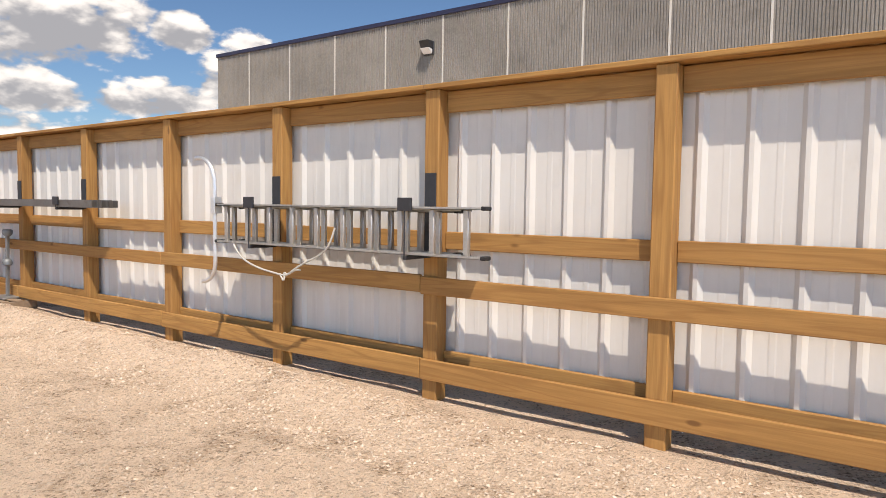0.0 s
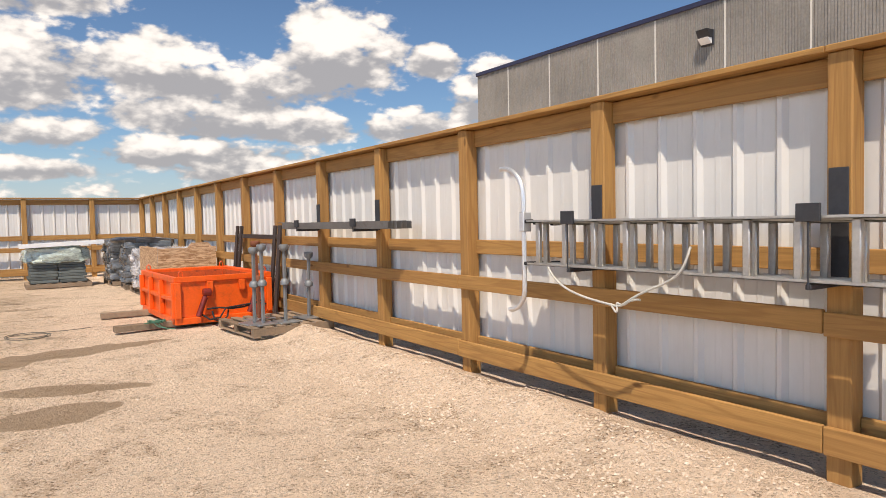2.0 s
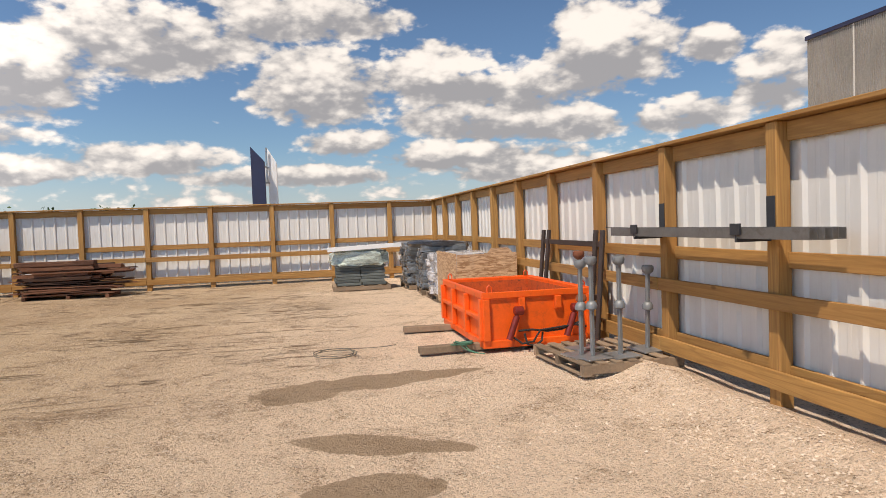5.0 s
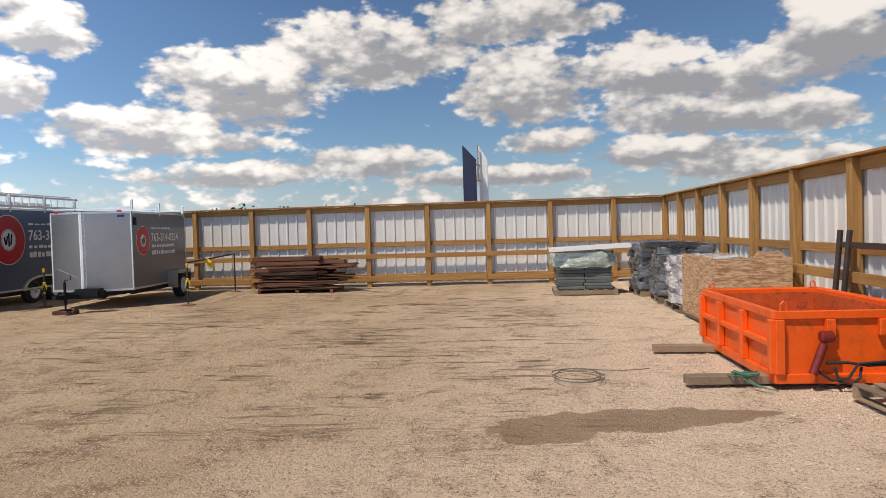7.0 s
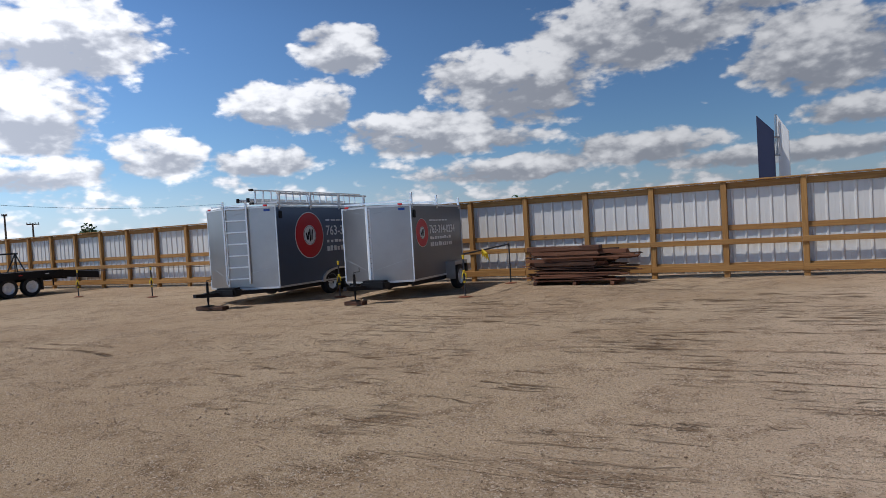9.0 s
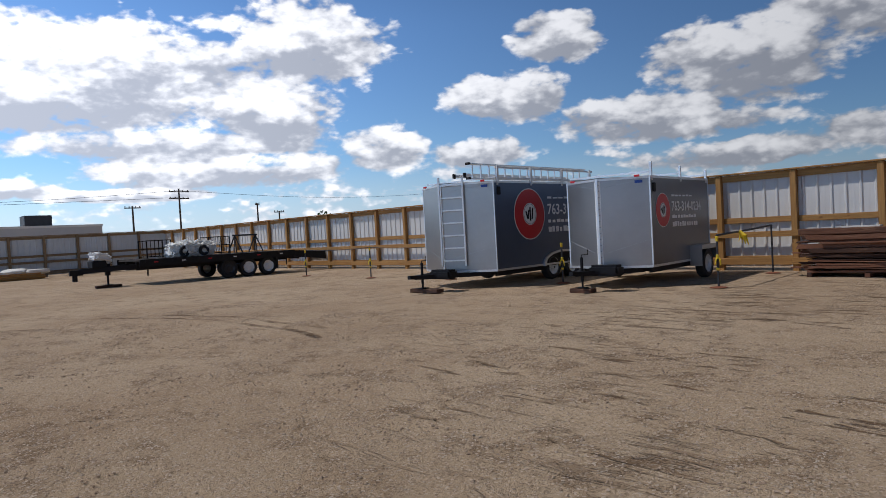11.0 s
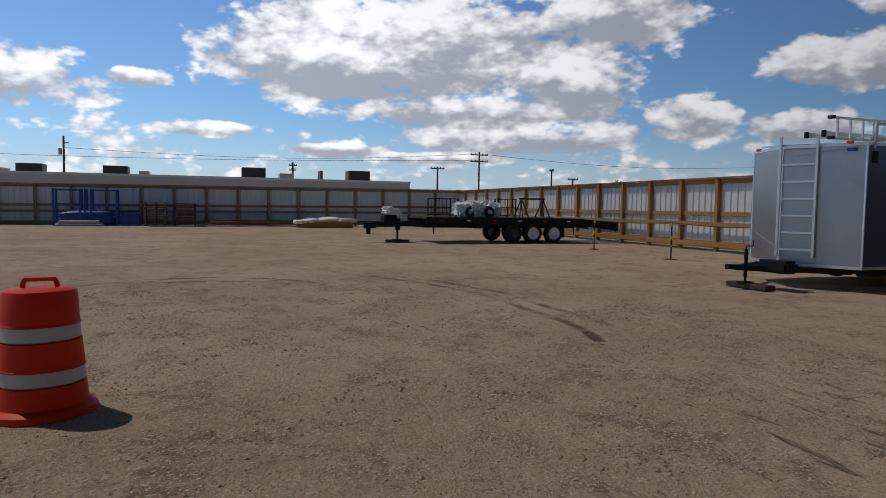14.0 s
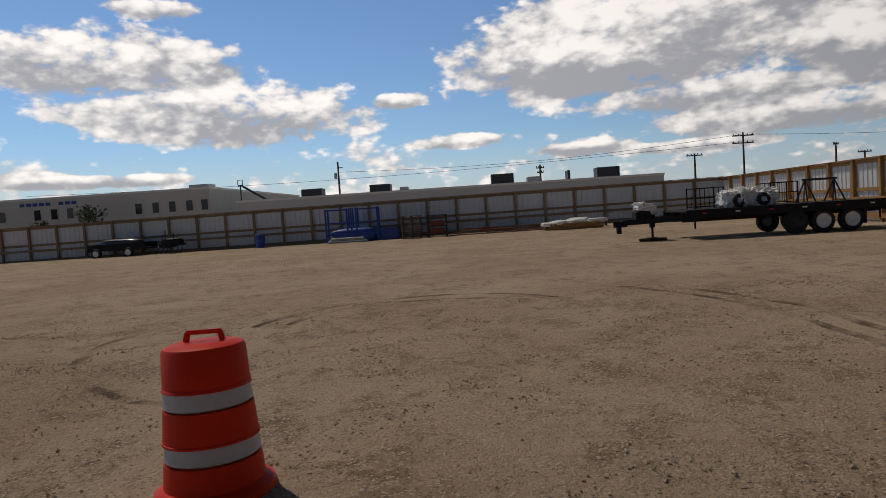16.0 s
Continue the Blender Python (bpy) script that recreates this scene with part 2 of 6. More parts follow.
RUST = coat("rusty_steel", (0.20, 0.065, 0.03), 0.8, 0.1, 0.35, 4.0, 30.0, 0.3, 70.0)
SILVER = coat("silver_trailer_skin", (0.38, 0.38, 0.387), 0.34, 0.85, 0.10, 0.8, 2.0, 0.12, 0.9, tint=(0.40, 0.40, 0.40, 0.15))
# trailer sides turned from the sun: their shade is put into darker pewter
SHADE_PEWTER = coat("shaded_pewter_side", (0.105, 0.135, 0.20), 0.36, 0.5, 0.08, 0.7, 2.0, 0.08, 0.8)
SHADE_PEWTER_PALE = coat("pale_shaded_pewter_side", (0.20, 0.205, 0.22), 0.36, 0.6, 0.08, 0.7, 2.0, 0.08, 0.8)
WHITE = coat("white_paint", (0.78, 0.78, 0.77), 0.45, 0.0, 0.06, 1.0, 20.0, 0.05, 40.0)
RED = coat("red_decal", (0.55, 0.012, 0.02), 0.35, 0.0, 0.06, 1.0, 10.0, 0.02, 20.0)
TEXT = coat("pale_lettering", (0.82, 0.83, 0.84), 0.4, 0.0, 0.04, 1.0, 10.0, 0.02, 20.0)
BLUE = coat("blue_paint", (0.015, 0.06, 0.30), 0.45, 0.0, 0.2, 2.0, 20.0, 0.1, 40.0)
BARK = coat("bark", (0.075, 0.055, 0.04), 0.9, 0.0, 0.3, 2.0, 20.0, 0.4, 30.0)
LEAF = coat("leaves", (0.045, 0.085, 0.025), 0.6, 0.0, 0.35, 0.8, 6.0, 0.1, 20.0)
CONCRETE = coat("ribbed_concrete", (0.255, 0.235, 0.21), 0.9, 0.0, 0.30, 0.4, 14.0, 0.6, 16.0, tint=(0.15, 0.135, 0.12, 0.5))
JOINT = coat("joint_filler", (0.60, 0.57, 0.52), 0.8, 0.0, 0.06, 1.0, 10.0, 0.1, 30.0)
NAVY = coat("dark_blue_trim", (0.015, 0.016, 0.05), 0.4, 0.0, 0.1, 1.0, 10.0, 0.05, 30.0)
OLDWOOD = coat("weathered_wood", (0.23, 0.165, 0.11), 0.85, 0.0, 0.35, 2.0, 25.0, 0.35, 60.0, rand=0.5)
BROWNWOOD = coat("brown_barn_wood", (0.11, 0.044, 0.022), 0.8, 0.0, 0.55, 2.0, 18.0, 0.6, 40.0, rand=0.9, tint=(0.30, 0.16, 0.09, 0.6), stretch=(0.3, 1.6, 1.6))


# ---- mesh tools ----
def box(bm, x0, x1, y0, y1, z0, z1, m=None):
    c = [(x, y, z) for z in (z0, z1) for y in (y0, y1) for x in (x0, x1)]
    vs = [bm.verts.new(m @ Vector(p) if m else p) for p in c]
    for f in ((0, 2, 3, 1), (4, 5, 7, 6), (0, 1, 5, 4), (2, 6, 7, 3), (0, 4, 6, 2), (1, 3, 7, 5)):
        bm.faces.new([vs[i] for i in f])
    return vs


def rounded(bm, amount, segments=1):
    bmesh.ops.recalc_face_normals(bm, faces=bm.faces)
    bmesh.ops.bevel(bm, geom=[e for e in bm.edges if e.calc_face_angle(0) > 0.5], offset=amount, segments=segments, affect="EDGES", clamp_overlap=True)


def tube(bm, points, r, sides=8, caps=True):
    """A round bar through the points."""
    pts = [Vector(p) for p in points]
    rings = []
    for i, p in enumerate(pts):
        d = (pts[min(i + 1, len(pts) - 1)] - pts[max(i - 1, 0)]).normalized()
        q = d.to_track_quat("Z", "Y").to_matrix()
        rr = r[i] if isinstance(r, (list, tuple)) else r
        rings.append([bm.verts.new(p + q @ Vector((rr * math.cos(a), rr * math.sin(a), 0))) for a in (2 * math.pi * k / sides for k in range(sides))])
    for a, b in zip(rings, rings[1:]):
        for k in range(sides):
            bm.faces.new((a[k], a[(k + 1) % sides], b[(k + 1) % sides], b[k]))
    if caps:
        bm.faces.new(rings[0][::-1])
        bm.faces.new(rings[-1])


def lathe(bm, profile, sides=24, m=None, caps=True):
    """Turns (radius, height) pairs about z."""
    rings = []
    for r, z in profile:
        ring = [Vector((r * math.cos(2 * math.pi * k / sides), r * math.sin(2 * math.pi * k / sides), z)) for k in range(sides)]
        rings.append([bm.verts.new(m @ p if m else p) for p in ring])
    for a, b in zip(rings, rings[1:]):
        for k in range(sides):
            bm.faces.new((a[k], a[(k + 1) % sides], b[(k + 1) % sides], b[k]))
    if caps:
        bm.faces.new(rings[0][::-1])
        bm.faces.new(rings[-1])


def beam(bm, a, b, w, h, up=(0, 0, 1)):
    """A rectangular bar from a to b."""
    a, b = Vector(a), Vector(b)
    d = (b - a)
    z = d.normalized()
    x = z.cross(Vector(up))
    if x.length < 1e-4:
        x = Vector((1, 0, 0))
    x.normalize()
    y = z.cross(x)
    m = Matrix((x, y, z)).transposed().to_4x4()
    m.translation = a
    return box(bm, -w / 2, w / 2, -h / 2, h / 2, 0, d.length, m)


def mesh_of(name, bm, material, smooth=False):
    bmesh.ops.recalc_face_normals(bm, faces=bm.faces)
    me = bpy.data.meshes.new(name)
    bm.to_mesh(me)
    bm.free()
    me.materials.append(material)
    if smooth:
        me.polygons.foreach_set("use_smooth", [True] * len(me.polygons))
        me.set_sharp_from_angle(angle=radians(40))
    return me


def part(name, bm, material, parent, label="", smooth=False):
    ob = new(name, mesh_of(name, bm, material, smooth))
    ob.parent = parent
    if label:
        tagged(ob, label)
    return ob


def share(name, me, parent, m, label=""):
    """One more object on a mesh that exists already."""
    ob = new(name, me)
    ob.parent = parent
    ob.matrix_basis = m
    if label:
        tagged(ob, label)
    return ob


def thing(name, m, label, category, group="", kind=""):
    ob = new(name)
    ob.empty_display_size = 0.2
    ob.matrix_basis = m
    return tagged(ob, label, category, group, kind)


def solid(name, bm, material, m, label, category, group="", kind="", smooth=False):
    ob = new(name, mesh_of(name, bm, material, smooth))
    ob.matrix_basis = m
    return tagged(ob, label, category, group, kind)


# ---- ground ----
def ground_height(x, y):
    """Gentle fall towards the middle of the yard, with a low uneven berm of grit along the fence."""
    h = -0.11 * math.exp(-((x + 8.5) ** 2 + (y - 6.0) ** 2) / 110.0)
    near = max(0.0, 1 - abs(x - 3.62) / 0.55)
    if near and -12 < y < 22:
        swell = 0.045 + 0.085 * min(1.0, max(0.0, (y - 2.6) / 2.0)) * min(1.0, max(0.0, (12.5 - y) / 2.0))
        h += swell * near ** 1.3 * (1 + 0.55 * noise.noise(Vector((1.3, y * 1.4, 0))) + 0.35 * noise.noise(Vector((x * 3, y * 4.5, 7))))
    return h


def surface_height(x, y):
    return ground_height(x, y) + 0.022 * noise.noise(Vector((x * 0.7, y * 0.7, 0))) + 0.012 * noise.noise(Vector((x * 2.6, y * 2.6, 3)))


def ground_material():
    m = bpy.data.materials.new("crushed_limestone")
    m.use_nodes = True
    t = m.node_tree
    t.nodes.clear()
    g = Nodes(t)
    co = g.n("ShaderNodeTexCoord").outputs["Object"]
    sep = g.n("ShaderNodeSeparateXYZ", {0: co}).outputs
    big = g.noise(co, 0.22, 5.0, 0.6, 0.4)
    mid = g.noise(co, 1.3, 7.0, 0.68, 0.5)
    clump = g.noise(co, 5.5, 7.0, 0.72, 0.4)
    fine = g.noise(co, 42.0, 5.0, 0.75)
    grit = g.n("ShaderNodeTexVoronoi", {"Vector": co, "Scale": 62.0}, feature="F1").outputs
    stones = g.n("ShaderNodeTexVoronoi", {"Vector": co, "Scale": 27.0}, feature="F1").outputs
    # brightness put into the colour: paler by the fence; browner packed ground in the yard
    paler = g.ramp(g.math("MULTIPLY_ADD", big, 4.0, g.math("MULTIPLY_ADD", sep[1], -0.14, sep[0])), -4.0, 2.4)
    packed = g.mix(g.ramp(big, 0.35, 0.65), (0.465, 0.325, 0.20, 1), (0.58, 0.43, 0.28, 1))
    base = g.mix(paler, packed, (0.77, 0.59, 0.44, 1))
    # loose browner patches where the grit lies open
    loose = g.math("MULTIPLY", g.ramp(mid, 0.46, 0.60), g.ramp(clump, 0.40, 0.58))
    brown = g.mix(paler, (0.22, 0.135, 0.068, 1), (0.44, 0.30, 0.195, 1))
    base = g.mix(g.math("MULTIPLY", loose, 0.72), base, brown)
    base = g.mix(g.math("MULTIPLY", g.ramp(fine, 0.42, 0.72), 0.35), base, g.mix(paler, (0.55, 0.41, 0.29, 1), (0.80, 0.63, 0.49, 1)))
    gs = g.n("ShaderNodeSeparateColor", {0: grit["Color"]}).outputs
    open_grit = g.math("MULTIPLY_ADD", loose, 0.5, 0.45)
    base = g.mix(g.math("MULTIPLY", g.ramp(gs[0], 0.72, 0.95), open_grit), base, (0.20, 0.135, 0.085, 1))
    base = g.mix(g.math("MULTIPLY", g.ramp(gs[1], 0.78, 0.95), open_grit), base, (0.72, 0.60, 0.48, 1))
    ss = g.n("ShaderNodeSeparateColor", {0: stones["Color"]}).outputs[1]
    chip = g.math("MULTIPLY", g.ramp(ss, 0.74, 0.84), g.ramp(stones["Distance"], 0.45, 0.3))
    chip = g.math("MULTIPLY", chip, g.math("MULTIPLY_ADD", g.ramp(clump, 0.4, 0.6), 0.7, 0.15))
    base = g.mix(g.math("MULTIPLY", chip, 0.6), base, g.mix(paler, (0.56, 0.45, 0.35, 1), (0.82, 0.69, 0.56, 1)))
    # scuffs and tyre tracks: long streaks in two directions, and wheel ruts on wide curves
    open_yard = g.math("MULTIPLY", g.ramp(sep[1], 9.0, 13.0), g.math("MULTIPLY", g.ramp(sep[0], 2.0, -0.5), g.ramp(sep[0], -12.0, -6.0)))
    track = None
    for turn, sc in ((-1.02, (0.75, 6.0, 1.0)), (-0.85, (0.9, 7.5, 1.0)), (0.62, (1.1, 6.0, 1.0))):
        v = g.n("ShaderNodeMapping", {"Vector": co, "Rotation": (0, 0, turn), "Scale": sc}).outputs[0]
        w = g.math("MULTIPLY", g.ramp(g.noise(v, 1.0, 5.0, 0.6, 0.6), 0.575, 0.64), g.ramp(g.noise(co, 0.45 + turn * 0.1, 3.0, 0.5), 0.47, 0.58))
        track = w if track is None else g.math("MAXIMUM", track, w)
    track = g.math("MULTIPLY", track, open_yard)
    wob = g.math("MULTIPLY", g.math("SUBTRACT", g.noise(co, 0.5, 3.0, 0.5), 0.5), 0.35)
    broken = g.ramp(g.noise(co, 1.1, 4.0, 0.6), 0.46, 0.60)
    for cx, cy, rad, ux, uy, span in RUTS:
        dx = g.math("SUBTRACT", sep[0], cx)
        dy = g.math("SUBTRACT", sep[1], cy)
        d = g.math("SQRT", g.math("MULTIPLY_ADD", dy, dy, g.math("MULTIPLY", dx, dx)))
        off = g.math("ABSOLUTE", g.math("ADD", g.math("SUBTRACT", d, rad), wob))
        along = g.math("DIVIDE", g.math("MULTIPLY_ADD", dy, uy, g.math("MULTIPLY", dx, ux)), d)
        off = g.math("ADD", off, g.ramp(along, span + (1 - span) * 0.25, span))
        w = g.math("MULTIPLY", g.math("MULTIPLY", g.ramp(off, 0.10, 0.03), g.ramp(clump, 0.34, 0.52)), g.math("MULTIPLY_ADD", broken, 0.7, 0.25))
        track = g.math("MAXIMUM", track, w)
    track = g.math("MULTIPLY", track, g.ramp(g.math("ADD", sep[0], g.math("MULTIPLY", big, 2.0)), 2.6, 1.2))
    base = g.mix(g.math("MULTIPLY", track, 0.78), base, (0.17, 0.093, 0.042, 1))
    # damp patches left by puddles
    edge = g.math("MULTIPLY", g.math("SUBTRACT", g.noise(co, 2.6, 6.0, 0.65), 0.5), 2.3)
    damp = None
    for cx, cy, rx, ry, turn in DAMP:
        c, k = math.cos(turn), math.sin(turn)
        dx = g.math("MULTIPLY_ADD", sep[0], c / rx, g.math("MULTIPLY_ADD", sep[1], k / rx, -(cx * c + cy * k) / rx))
        dy = g.math("MULTIPLY_ADD", sep[1], c / ry, g.math("MULTIPLY_ADD", sep[0], -k / ry, -(cy * c - cx * k) / ry))
        d = g.math("ADD", g.math("ADD", g.math("MULTIPLY", dx, dx), g.math("MULTIPLY", dy, dy)), edge)
        w = g.ramp(d, 1.08, 0.92)
        damp = w if damp is None else g.math("MAXIMUM", damp, w)
    base = g.mix(g.math("MULTIPLY", damp, 0.82), base, (0.30, 0.205, 0.125, 1))
    h = g.math("ADD", g.math("MULTIPLY", fine, 0.55), g.math("MULTIPLY", mid, 1.0))
    h = g.math("ADD", h, g.math("MULTIPLY", clump, 1.3))
    h = g.math("SUBTRACT", h, g.math("MULTIPLY", track, 1.9))
    h = g.math("ADD", h, g.math("MULTIPLY", chip, 0.35))
    h = g.math("ADD", h, g.math("MULTIPLY", g.math("MULTIPLY", g.ramp(gs[2], 0.6, 0.9), g.ramp(grit["Distance"], 0.55, 0.2)), 0.22))
    bp = g.n("ShaderNodeBump", {"Strength": 1.0, "Distance": 0.045, "Height": h}).outputs[0]
    rough = g.math("SUBTRACT", 0.95, g.math("MULTIPLY", damp, 0.3))
    bs = g.n("ShaderNodeBsdfPrincipled", {"Base Color": base, "Roughness": rough, "Normal": bp, "Specular IOR Level": 0.25})
    t.links.new(bs.outputs[0], g.n("ShaderNodeOutputMaterial").inputs[0])
    return m


# wheel ruts: centre and radius of each curve, the way from the centre to its middle, and the cosine of its half angle
RUTS = ((-15.55, 8.87, 2.45, -0.96, -0.29, 0.1), (-15.55, 8.87, 2.0, -0.96, -0.29, 0.2), (-13.0, 4.0, 9.38, -0.15, 0.99, 0.91), (-13.0, 4.0, 9.8, -0.15, 0.99, 0.95),
        (4.0, -12.4, 29.5, -0.88, 0.47, 0.998), (-0.5, -24.0, 40.45, 0.0, 1.0, 0.997), (-0.5, -24.0, 39.15, 0.0, 1.0, 0.997), (-15.2, 8.2, 3.6, 0.35, -0.94, 0.5))
# damp patches: centre, half length, half width, turn
DAMP = ((0.62, 10.88, 1.15, 0.36, 0.13), (1.45, 11.05, 0.55, 0.14, 0.1), (-0.1, 10.6, 0.5, 0.34, 0.2), (0.42, 7.75, 0.5, 0.36, 0.1), (0.45, 8.85, 0.55, 0.26, -0.45), (0.95, 8.6, 0.4, 0.14, -0.4))


def dampness(x, y):
    """How far inside a damp patch a place lies: under 1 is damp."""
    best = 9.0
    for cx, cy, rx, ry, turn in DAMP:
        c, k = math.cos(turn), math.sin(turn)
        dx, dy = x - cx, y - cy
        best = min(best, ((dx * c + dy * k) / rx) ** 2 + ((dy * c - dx * k) / ry) ** 2)
    return best


def build_ground():
    xs = sorted(set([-1500, -700, -300, -160, -100, -70, -55] + [-50 + 0.8 * i for i in range(56)] + [-5.2 + 0.16 * i for i in range(70)] + [6.5, 8, 12, 20, 35, 60, 120, 300, 700, 1500]))
    ys = sorted(set([-1500, -700, -300, -120, -60, -40, -30] + [-24 + 0.8 * i for i in range(29)] + [-0.8 + 0.16 * i for i in range(162)] + [25.6, 27, 30, 36, 50, 80, 160, 300, 700, 1500]))
    verts, faces = [], []
    for y in ys:
        for x in xs:
            near = -50 < x < 6 and -24 < y < 26
            h = surface_height(x, y) if near else ground_height(x, y) - 0.05
            verts.append((x, y, h))
    w = len(xs)
    for j in range(len(ys) - 1):
        for i in range(w - 1):
            a = j * w + i
            faces.append((a, a + 1, a + w + 1, a + w))
    me = bpy.data.meshes.new("ground")
    me.from_pydata(verts, [], faces)
    me.polygons.foreach_set("use_smooth", [True] * len(me.polygons))
    me.materials.append(ground_material())
    tagged(new("ground", me), "pale tan crushed limestone yard with tyre tracks and damp patches", "ground", kind="structure")


def build_gravel():
    """Loose crushed stone lying on the yard, thicker in drifts and along the berm."""
    r = random.Random(11)
    verts, faces = [], []
    tris = ((0, 1, 2), (0, 2, 3), (0, 3, 4), (0, 4, 1), (5, 2, 1), (5, 3, 2), (5, 4, 3), (5, 1, 4))
    count = 0
    while count < 70000:
        if count % 4 == 0:
            x, y = r.uniform(2.7, 3.75), r.uniform(-1.5, 15)
        else:
            x, y = r.uniform(-17.5, 3.6), r.uniform(0.5, 15.5)
            if noise.noise(Vector((x * 1.1, y * 1.1, 5))) + 0.5 * noise.noise(Vector((x * 4, y * 4, 9))) < r.uniform(-0.5, 0.6):
                continue
        count += 1
        if dampness(x, y) < 1.1:
            continue
        a = 0.004 + 0.012 * r.random() ** 3
        z = surface_height(x, y) + a * 0.15
        t = r.uniform(0, 6.28)
        k = len(verts)
        verts.append((x + r.uniform(-a, a) * 0.4, y + r.uniform(-a, a) * 0.4, z + a * r.uniform(0.5, 0.9)))
        for q in range(4):
            w = t + q * 1.571 + r.uniform(-0.4, 0.4)
            e = a * r.uniform(0.8, 1.5)
            verts.append((x + e * math.cos(w), y + e * math.sin(w), z + a * r.uniform(-0.2, 0.3)))
        verts.append((x, y, z - a))
        faces += [(k + p, k + q, k + o) for p, q, o in tris]
    me = bpy.data.meshes.new("gravel")
    me.from_pydata(verts, [], faces)
    m = bpy.data.materials.new("crushed_stone_chips")
    m.use_nodes = True
    t = m.node_tree
    t.nodes.clear()
    g = Nodes(t)
    co = g.n("ShaderNodeTexCoord").outputs["Object"]
    isle = g.n("ShaderNodeNewGeometry").outputs["Random Per Island"]
    x = g.n("ShaderNodeSeparateXYZ", {0: co}).outputs[0]
    # chips take the same added brightness in their colour towards the fence
    paler = g.ramp(x, -1.5, 3.0)
    col = g.mix(isle, g.mix(paler, (0.28, 0.195, 0.13, 1), (0.54, 0.41, 0.30, 1)), g.mix(paler, (0.52, 0.41, 0.31, 1), (0.80, 0.66, 0.53, 1)))
    col = g.mix(g.math("MULTIPLY", g.noise(co, 120.0, 3.0, 0.6), 0.3), col, (0.30, 0.22, 0.16, 1))
    bs = g.n("ShaderNodeBsdfPrincipled", {"Base Color": col, "Roughness": 0.9, "Specular IOR Level": 0.25})
    t.links.new(bs.outputs[0], g.n("ShaderNodeOutputMaterial").inputs[0])
    me.materials.append(m)
    tagged(new("gravel", me), "loose pale crushed stone chips scattered over the yard", "gravel", kind="stuff")


build_ground()
build_gravel()


# ---- fences ----
BAY = 1.83
CAP_Z = 2.45


def sheet_mesh(name, width, z0, z1, material):
    """Ribbed steel sheet, ribs 0.305 m apart and standing towards -y."""
    step, deep = 0.305, 0.032
    prof = []
    n = round(width / step)
    for k in range(n):
        a = k * step
        prof += [(a, 0), (a + 0.075, 0), (a + 0.085, -0.002), (a + 0.115, -0.002), (a + 0.125, 0), (a + 0.205, 0), (a + 0.235, -deep), (a + 0.263, -deep), (a + 0.293, 0)]
    prof.append((width, 0))
    verts = [(x, y, z) for z in (z0, z1) for x, y in prof]
    m = len(prof)
    faces = [(i, i + 1, m + i + 1, m + i) for i in range(m - 1)]
    me = bpy.data.meshes.new(name)
    me.from_pydata(verts, [], faces)
    me.materials.append(material)
    return me


def board_mesh(name, length, thick, high, material, axis=0):
    bm = bmesh.new()
    box(bm, 0, length, 0, thick, 0, high)
    rounded(bm, 0.005)
    return mesh_of(name, bm, material)


def fence(name, m, bays, label, sheet_material, post_mesh, wood):
    """Runs along its local +x; its inner side looks to local -y. Local x = 0 is the first post's edge."""
    f = thing(name, m, label, "fence", kind="structure")
    sheet = sheet_mesh("sheet", 0.915, 0.10, 2.44, sheet_material)
    inner = board_mesh("rail", BAY - 0.146, 0.038, 0.14, wood)
    top = board_mesh("top_rail", BAY - 0.146, 0.038, 0.165, wood)
    outer = board_mesh("front_rail", BAY * 2 - 0.006, 0.038, 0.14, wood)
    low = board_mesh("bottom_rail", BAY * 2 - 0.006, 0.038, 0.165, wood)
    cap = board_mesh("cap_board", BAY * 2 - 0.004, 0.235, 0.038, wood)
    rnd = random.Random(len(name))
    for i in range(bays + 1):
        x = i * BAY
        share("post", post_mesh, f, pose(x, 0, 0, 0, 0, 0))
        if i == bays:
            break
        share("rail", inner, f, pose(x + 0.143, 0.100, 1.20 + rnd.uniform(-0.006, 0.006), 0, rnd.uniform(-0.15, 0.15), 0))
        share("sill_rail", inner, f, pose(x + 0.143, 0.100, 0.225 + rnd.uniform(-0.01, 0.01), 0, rnd.uniform(-0.15, 0.15), 0))
        share("top_rail", top, f, pose(x + 0.143, 0.100, 2.278, 0, rnd.uniform(-0.1, 0.1), 0))
        for k in range(2):
            share("sheet", sheet, f, pose(x + 0.915 * k, 0.176, 0))
        if i % 2 == 0:
            share("front_rail", outer, f, pose(x + 0.003, -0.041, 0.845 + rnd.uniform(-0.008, 0.008), 0, rnd.uniform(-0.12, 0.12), 0))
            share("bottom_rail", low, f, pose(x + 0.003, -0.041, 0.15 + rnd.uniform(-0.006, 0.006), 0, rnd.uniform(-0.1, 0.1), 0))
            share("cap_board", cap, f, pose(x + 0.002, -0.03, CAP_Z + 0.002, 0, 0, 0))
    return f


def post_mesh(wood):
    bm = bmesh.new()
    box(bm, 0, 0.14, 0, 0.138, -0.4, CAP_Z)
    rounded(bm, 0.008)
    return mesh_of("post", bm, wood)


POST = post_mesh(WOOD_Z)
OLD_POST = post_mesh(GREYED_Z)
# along the ladder side: local +x runs to world -y
fence("fence_east", pose(3.99, 25.16, 0, 0, 0, -90), 22, "new pine fence lined with white ribbed steel sheets, ladder and conduit hung on it", SHEET, POST, WOOD_X)
fence("fence_north", pose(-48.71, 24.99, 0, 0, 0, 0), 29, "long pine fence lined with white ribbed steel sheets", SHEET, POST, WOOD_X)
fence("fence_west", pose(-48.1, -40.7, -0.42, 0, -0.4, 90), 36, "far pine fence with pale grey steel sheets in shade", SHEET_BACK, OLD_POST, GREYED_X)


